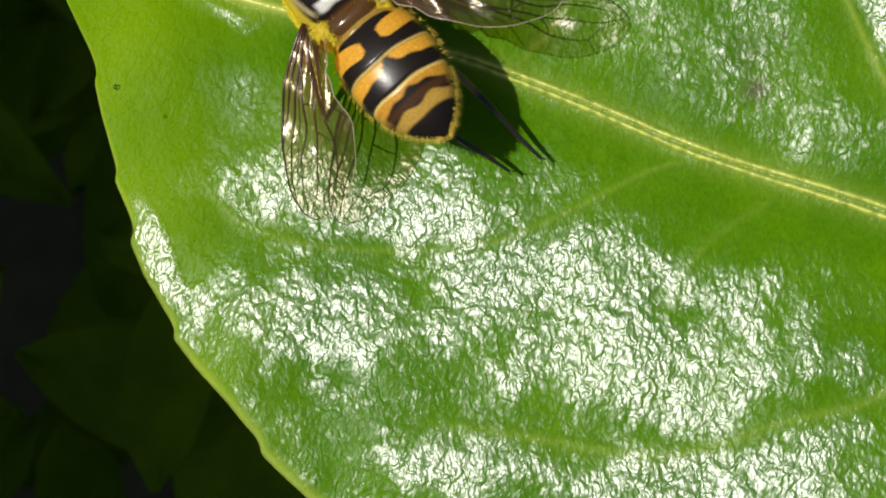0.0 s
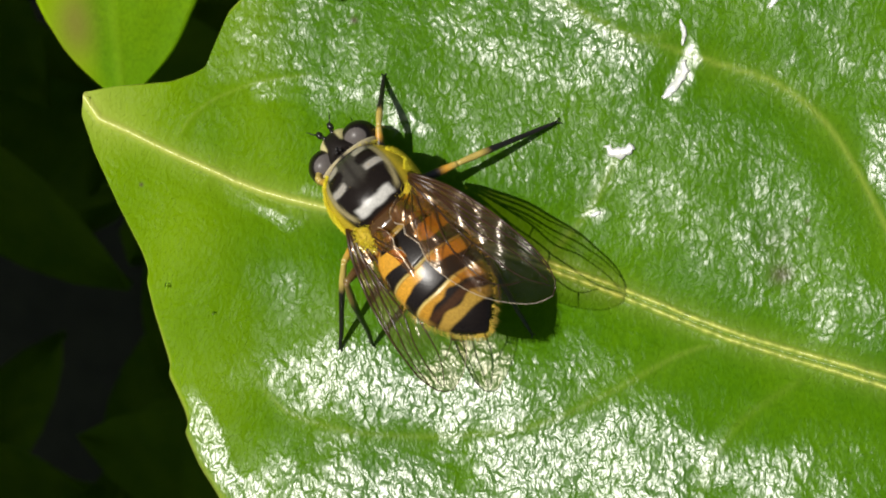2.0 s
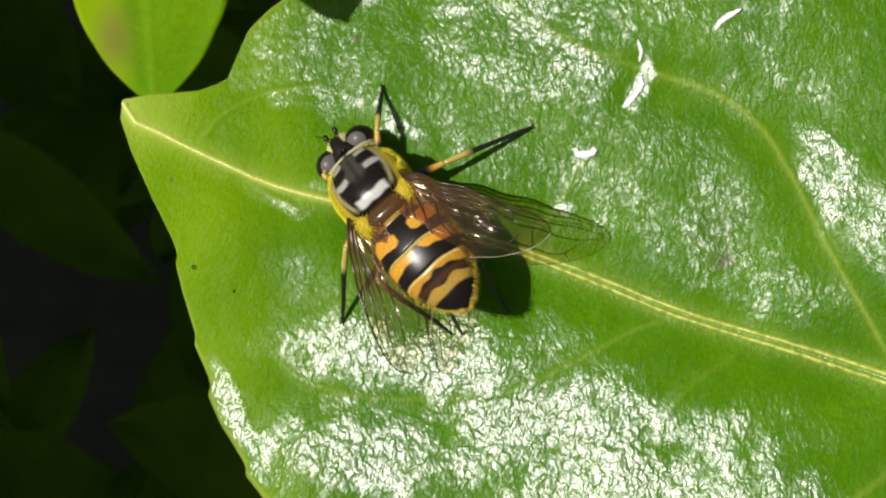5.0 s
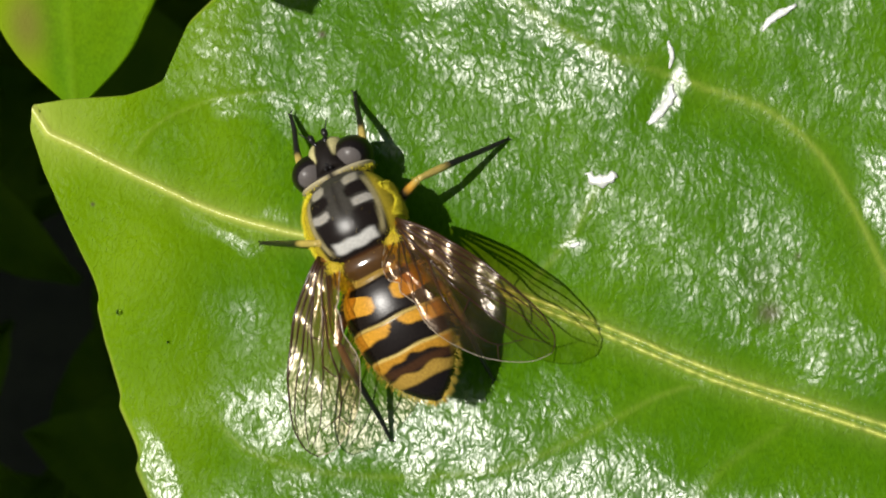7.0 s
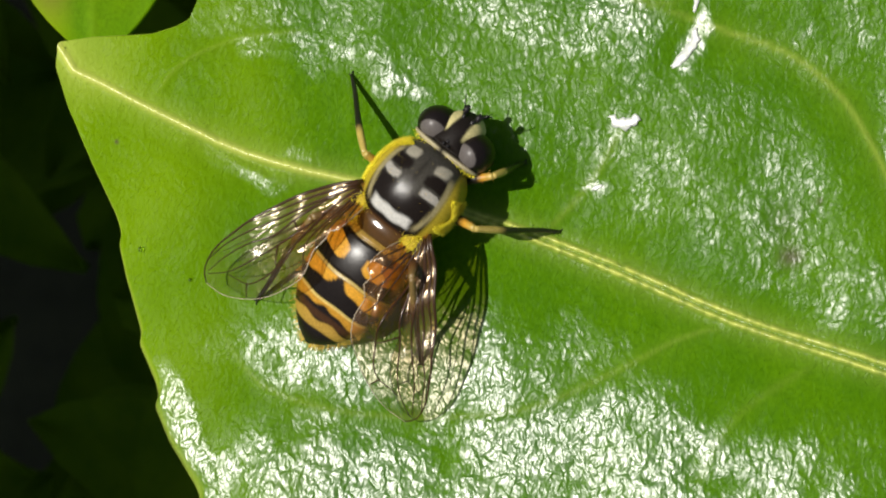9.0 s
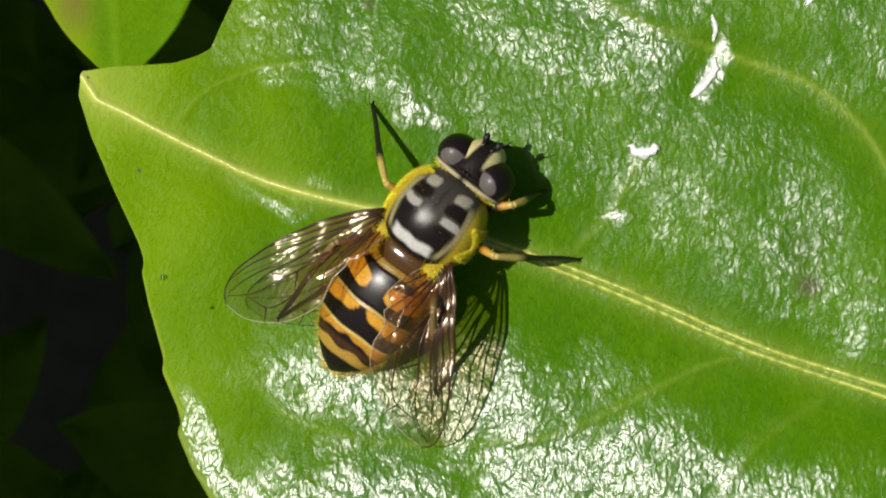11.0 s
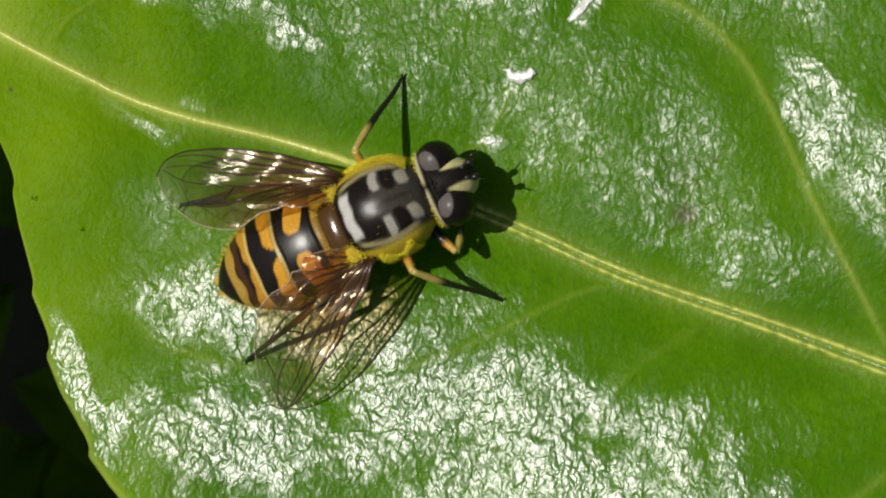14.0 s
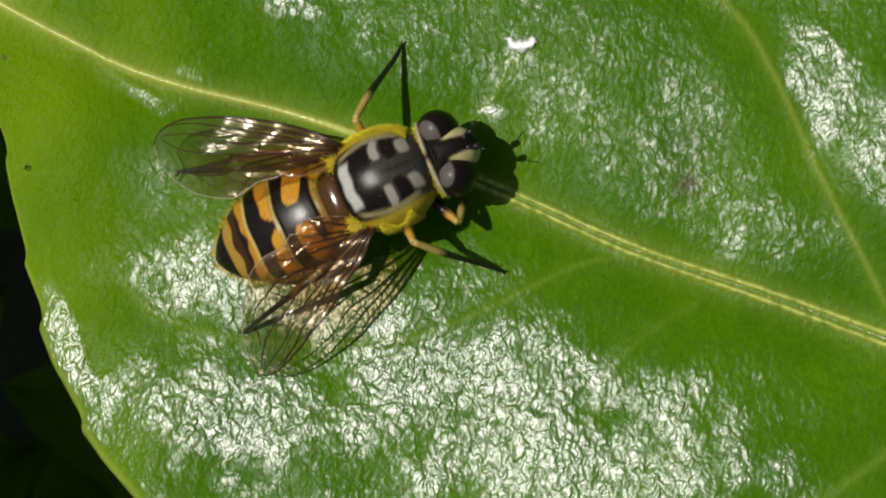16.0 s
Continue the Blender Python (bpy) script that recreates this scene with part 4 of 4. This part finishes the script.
def limb_mesh(name, path, radii, tints, claws=False):
    p = spline(path, 28)
    d = np.linspace(0, 1, 28)
    r = np.interp(d, np.linspace(0, 1, len(radii)), radii)
    v, f = rod([tuple(q) for q in p], r, 10)
    k = np.repeat(d, 10)
    c = np.stack([np.interp(k, [t[0] for t in tints], [t[1][i] for t in tints]) for i in range(3)], 1)
    nv = len(v)
    e = Vector(p[-1])
    if claws:
        for s in (-1, 1):
            a, b = rod([tuple(e), tuple(e + Vector((0.16, s * 0.10, 0.02))), tuple(e + Vector((0.26, s * 0.16, -0.10)))], [0.04, 0.03, 0.01], 5)
            f += [tuple(i + len(v) for i in q) for q in b]
            v += a
        c = np.concatenate([c, np.tile(np.array(DARK), (len(v) - nv, 1))])
    # stiff short hairs
    rng = random.Random(len(name) + int(100 * radii[0]))
    for _ in range(46):
        i = rng.randrange(2, 26)
        a = rng.uniform(0, math.tau)
        o = Vector(p[i])
        dirn = Vector((0.55, math.cos(a), math.sin(a))).normalized()
        hv, hf = rod([tuple(o), tuple(o + dirn * (r[i] + 0.16))], [0.014, 0.004], 3)
        f += [tuple(j + len(v) for j in q) for q in hf]
        v += hv
        c = np.concatenate([c, np.tile(c[i * 10], (len(hv), 1))])
    return mesh_of(name, v, f, [LEG], tint=c)


HIPS = {"front": (0.75, 3.1, 2.0), "middle": (0.95, 1.9, 1.8), "hind": (0.95, 0.5, 1.8)}
BONES = {"front": (2.2, 3.2), "middle": (2.8, 5.1), "hind": (3.8, 5.8)}


def build_leg(fly, kind):
    fl, sl = BONES[kind]
    tone = (0.20, 0.13, 0.04) if kind == "hind" else LEGTONE
    thick = 0.30 if kind == "hind" else 0.24
    leg = part("leg", limb_mesh("femur", [(-0.3, 0, 0), (fl * 0.4, 0, 0.08), (fl, 0, 0)], [0.16, thick, thick * 0.9, 0.15],
                                [(0, DARK), (0.70, DARK), (0.82, BROWN if kind == "hind" else ORANGE), (1, tone)]), fly, "black leg with orange knee and hair")
    part("shin", limb_mesh("shin", [(0, 0, 0), (sl * 0.28, 0, 0.07), (sl * 0.55, 0, 0.02), (sl * 0.8, 0, -0.06), (sl, 0, 0)], [0.13, 0.17, 0.16, 0.13, 0.12, 0.11, 0.07],
                           [(0, tone), (0.24, tone), (0.33, DARK), (1, DARK)], True), leg, "ochre shin with black foot")
    return leg


def build_fly():
    fly = new("hoverfly")
    build_thorax(fly)
    build_abdomen(fly)
    build_head(fly)
    wings = {s: build_wing(fly, s) for s in (-1, 1)}
    legs = {(s, k): build_leg(fly, k) for k in HIPS for s in (-1, 1)}
    tagged(fly, "black and orange banded hoverfly with yellow fur on the leaf", "hoverfly")
    return fly, wings, legs


hoverfly, WINGS, LEGS = build_fly()

# ---- how the fly moves ----
BODY = [   # seconds, x, y of the scutellum, heading, nose up, lean
    (0, -1.70, -0.43, 129.5, -20, 0), (1, -1.58, -0.43, 129.8, -20, 0), (2, -1.60, -0.36, 130.2, -20, 0), (4.2, -1.56, -0.39, 130, -20, 0), (6.5, -1.61, -0.29, 131, -20, 0), (6.75, -1.47, -0.59, 126, -15, -4),
    (7, -1.29, -0.94, 116, -9, -4), (7.25, -1.50, -1.14, 103.5, -4, -4), (7.5, -1.71, -1.34, 91, 0, -5), (7.75, -2.00, -1.69, 74, 2, -5), (8, -2.14, -1.99, 61.5, 4, -5), (8.3, -1.79, -2.21, 52, 5, -5),
    (9, -1.77, -2.23, 52.5, 5, -5), (9.7, -1.79, -2.19, 53.5, 5, -5), (12.3, -1.61, -2.14, 52.5, 5, -5), (12.6, -1.31, -2.19, 50, 5, -5), (13, -0.40, -2.83, 40, 5, -5), (13.4, 1.01, -4.01, 26, 5, -5),
    (14, 1.16, -4.19, 24.8, 5, -5), (16, 1.21, -4.27, 25, 5, -5),
]
WING_TIPS = [   # seconds, left tip x y z, twist, right tip x y z, twist
    (0, -3.5, -10, 2.4, 10, 7.9, 0.1, 6, 0), (0.5, -3.5, -10, 2.4, 10, 7.9, 0.1, 6, 0), (1, -3.5, -10, 2.4, 10, 7.8, 0.4, 6, 0), (1.5, -3.5, -9.8, 2.4, 10, 8, 0.3, 6, 0),
    (2, 0.6, -7.7, 4, 16, 5.6, -3.7, 6, 2), (2.5, 0.1, -8.8, 4, 30, 6.4, -2.9, 6, 52), (3, -0.1, -8.8, 4, 35, 6.7, -2, 6, 64), (3.5, -0.6, -9.2, 4, 35, 6.8, -2.1, 6, 64),
    (4, -0.2, -9.1, 4, 35, 6.7, -1.6, 6, 64), (4.4, -0.2, -9.1, 4, 35, 6.7, -1.6, 6, 64), (6.2, -1.2, -9.5, 4, 14, 7.3, -1.6, 6, -2), (6.5, -1.2, -9.5, 4, 14, 7.3, -1.6, 6, -2),
    (7, -3.7, -8.9, 3, 2, 6.9, -5, 3.8, 2), (7.5, -7, -8, 2.5, 2, 3.9, -7.8, 3.2, 2), (8, -9.7, -5.4, 2, 2, 0.1, -10.1, 1.6, 5), (8.5, -9.5, -4.4, 2, 2, -1, -11, 1.4, 5),
    (9, -9.6, -4.5, 2, 2, -0.9, -11, 1.4, 5), (12.5, -9.6, -3.9, 2, 2, -1.2, -11.2, 1.4, 5), (13, -8.6, -3.1, 2, 2, -0.9, -11.4, 1.4, 5), (13.5, -7, -2.1, 2, 2, -1.2, -11.6, 1.4, 5),
    (15.5, -6.9, -2.1, 2, 2, -2.7, -12.2, 1.4, 5), (16, -6.9, -2.1, 2, 2, -2.7, -12.2, 1.4, 5),
]
FEET = {   # seconds, x, y and height over the blade
    (-1, "front"): [(0, -5.00, 3.04, 0), (6.6, -4.91, 3.01, 0), (7.0, -5.30, 5.44, 0.2), (7.5, -2.65, 6.43, 0.2), (8.0, -0.74, 5.92, 0.2), (8.5, 2.60, 4.49, 0.5), (9.0, 2.36, 2.79, 0), (12.6, 2.38, 2.76, 0), (13.0, 3.69, 1.57, 0), (13.5, 5.4, -0.9, 0), (16, 5.4, -0.9, 0)],
    (1, "front"): [(0, -2.59, 6.33, 0), (7.0, -2.47, 6.42, 0), (7.5, 0.80, 6.00, 0.3), (8.0, 3.49, 3.09, 0.3), (8.5, 5.40, 1.79, 0.4), (9.0, 4.06, 0.79, 0), (12.0, 4.09, 0.78, 0), (12.5, 6.13, 0.38, 0.4), (13.0, 5.59, -1.29, 0), (13.5, 6.09, -2.96, 0), (16, 6.10, -2.95, 0)],
    (-1, "middle"): [(0, -3.48, -4.59, 0), (1.5, -3.47, -4.62, 0), (2.0, -4.79, -6.33, 0), (6.6, -4.81, -6.33, 0), (7.0, -6.66, -0.20, 0), (7.5, -6.66, 2.01, 0), (8.0, -3.70, 4.59, 0), (12.6, -3.69, 4.54, 0), (13.0, -0.34, 3.87, 0), (13.5, 3.28, 2.45, 0), (16, 3.28, 2.47, 0)],
    (1, "middle"): [(0, 5.74, 4.11, 0), (6.6, 5.92, 4.25, 0), (7.0, 4.27, 4.37, 0), (7.5, 4.36, 2.98, 0), (8.0, 5.06, 0.10, 0), (8.5, 5.57, -2.24, 0), (12.6, 5.60, -2.18, 0), (13.0, 7.43, -5.32, 0.3), (13.5, 7.84, -7.13, 0), (16, 7.96, -7.16, 0)],
    (-1, "hind"): [(0, 4.89, -6.93, 1.0), (1.0, 5.12, -7.65, 1.0), (1.5, 4.71, -6.75, 1.0), (2.0, -3.26, -6.21, 0), (3.0, -1.20, -6.03, 1.0), (3.5, 1.81, -1.25, 6.2), (4.0, 2.67, -5.38, 5.0), (4.2, 3.48, -5.58, 5.0), (4.8, 1.33, -6.97, 1.0), (6.5, 0.67, -6.78, 0), (7.0, -0.85, -8.82, 0), (7.5, -4.93, -7.67, 0), (8.0, -7.77, -5.68, 0), (12.6, -7.77, -4.64, 0), (13.0, -7.77, -4.23, 0), (13.5, -6.34, -3.42, 0), (16, -6.29, -3.28, 0)],
    (1, "hind"): [(0, 6.27, -6.33, 1.0), (1.0, 5.84, -7.35, 1.2), (1.5, 4.98, -6.55, 0.8), (2.0, 4.24, -5.76, 0.4), (6.0, 4.18, -5.76, 0), (6.5, 4.38, -6.34, 0), (7.0, 3.67, -6.17, 0), (7.5, 1.66, -7.90, 0), (8.0, -0.32, -8.04, 0), (12.6, -0.79, -8.38, 0), (13.0, -1.80, -9.38, 0), (13.5, -3.24, -10.19, 0), (16, -3.18, -10.15, 0)],
}
STANCE = 4.2          # height of the scutellum over the blade, about which the body tips


def between(rows, t):
    """Eased values between timed rows."""
    for a, b in zip(rows, rows[1:]):
        if t <= b[0]:
            u = min(1.0, max(0.0, (t - a[0]) / (b[0] - a[0])))
            return [p + (q - p) * u for p, q in zip(a[1:], b[1:])]
    return list(rows[-1][1:])


def body_pose(t):
    x, y, heading, nose, lean = between(BODY, t)
    rise = -0.35 + 0.055 * max(0.0, -nose)       # head down, the rear stands high
    here = Matrix.Translation(at(x, y, rise)) @ pose(0, 0, 0, 0, 0, heading - 90)
    tip = Matrix.Translation((0, 0, STANCE * MM))
    return here @ tip @ pose(0, 0, 0, nose, lean, 0) @ tip.inverted()


def wing_pose(body, side, t):
    row = between(WING_TIPS, t)
    tx, ty, tz, twist = row[:4] if side < 0 else row[4:]
    hinge = Vector((side * 1.75, 1.05, 4.05))
    tip = (body.inverted() @ at(tx, ty, tz)) / MM - hinge
    yaw = math.degrees(math.atan2(tip.y, tip.x)) - (0 if side > 0 else 180)
    yaw = (yaw + 180) % 360 - 180 + side * 3
    rise = math.degrees(math.atan2(tip.z, math.hypot(tip.x, tip.y)))
    return Matrix.Translation(hinge * MM) @ pose(0, 0, 0, 0, 0, yaw) @ pose(0, 0, 0, 0, -side * rise, 0) @ pose(0, 0, 0, twist, 0, 0)


def leg_pose(body, key, t):
    side, kind = key
    fl, sl = BONES[kind]
    rows = FEET[key]
    fx, fy, fz = between(rows, t)
    for a, b in zip(rows, rows[1:]):
        far = math.hypot(b[1] - a[1], b[2] - a[2])
        if a[0] < t < b[0] and far > 0.8 and b[0] - a[0] < 0.8:
            fz += 0.9 * math.sin(math.pi * (t - a[0]) / (b[0] - a[0]))
    foot = (body.inverted() @ at(fx, fy, fz + 0.12 + surface(fx, fy))) / MM
    hip = Vector((side * HIPS[kind][0], HIPS[kind][1], HIPS[kind][2]))
    d = foot - hip
    reach = min(max(d.length, abs(fl - sl) + 0.3), fl + sl - 0.05)
    d.normalize()
    pole = Vector((side * 0.55, {"front": 0.3, "middle": -0.5 if t < 6.7 else 0.2, "hind": -0.4}[kind], 1.15))
    if kind == "middle" and t > 6.8:
        pole = Vector((side * 0.9, 0.2, 0.7))
    if kind == "front":      # at the end the knees sink beside and under the head
        pole = pole.lerp(Vector((1.0, 0.35, 0.15) if side > 0 else (-0.35, 1.0, -0.15)), min(1.0, max(0.0, (t - 12.5) / 0.6)))
    up = (pole - d * pole.dot(d)).normalized()
    ca = (fl * fl + reach * reach - sl * sl) / (2 * fl * reach)
    sa = math.sqrt(max(0.0, 1 - ca * ca))
    knee = hip + (d * ca + up * sa) * fl
    end = hip + d * reach

    def bone(a, b):
        ex = (b - a).normalized()
        ey = up.cross(d).normalized()
        ez = ex.cross(ey).normalized()
        m = Matrix((ex, ey, ez)).transposed().to_4x4()
        m.translation = a * MM
        return m

    femur = bone(hip, knee)
    return femur, femur.inverted() @ bone(knee, end)


def motions():
    times = [round(0.2 * i, 2) for i in range(81)]
    bodies = {t: body_pose(t) for t in times}
    walk(hoverfly, [(t, bodies[t]) for t in times])
    for side, wing in WINGS.items():
        walk(wing, [(t, wing_pose(bodies[t], side, t)) for t in times])
    for key, leg in LEGS.items():
        poses = [(t, *leg_pose(bodies[t], key, t)) for t in times]
        walk(leg, [(t, a) for t, a, b in poses])
        walk(leg.children[0], [(t, b) for t, a, b in poses])


motions()
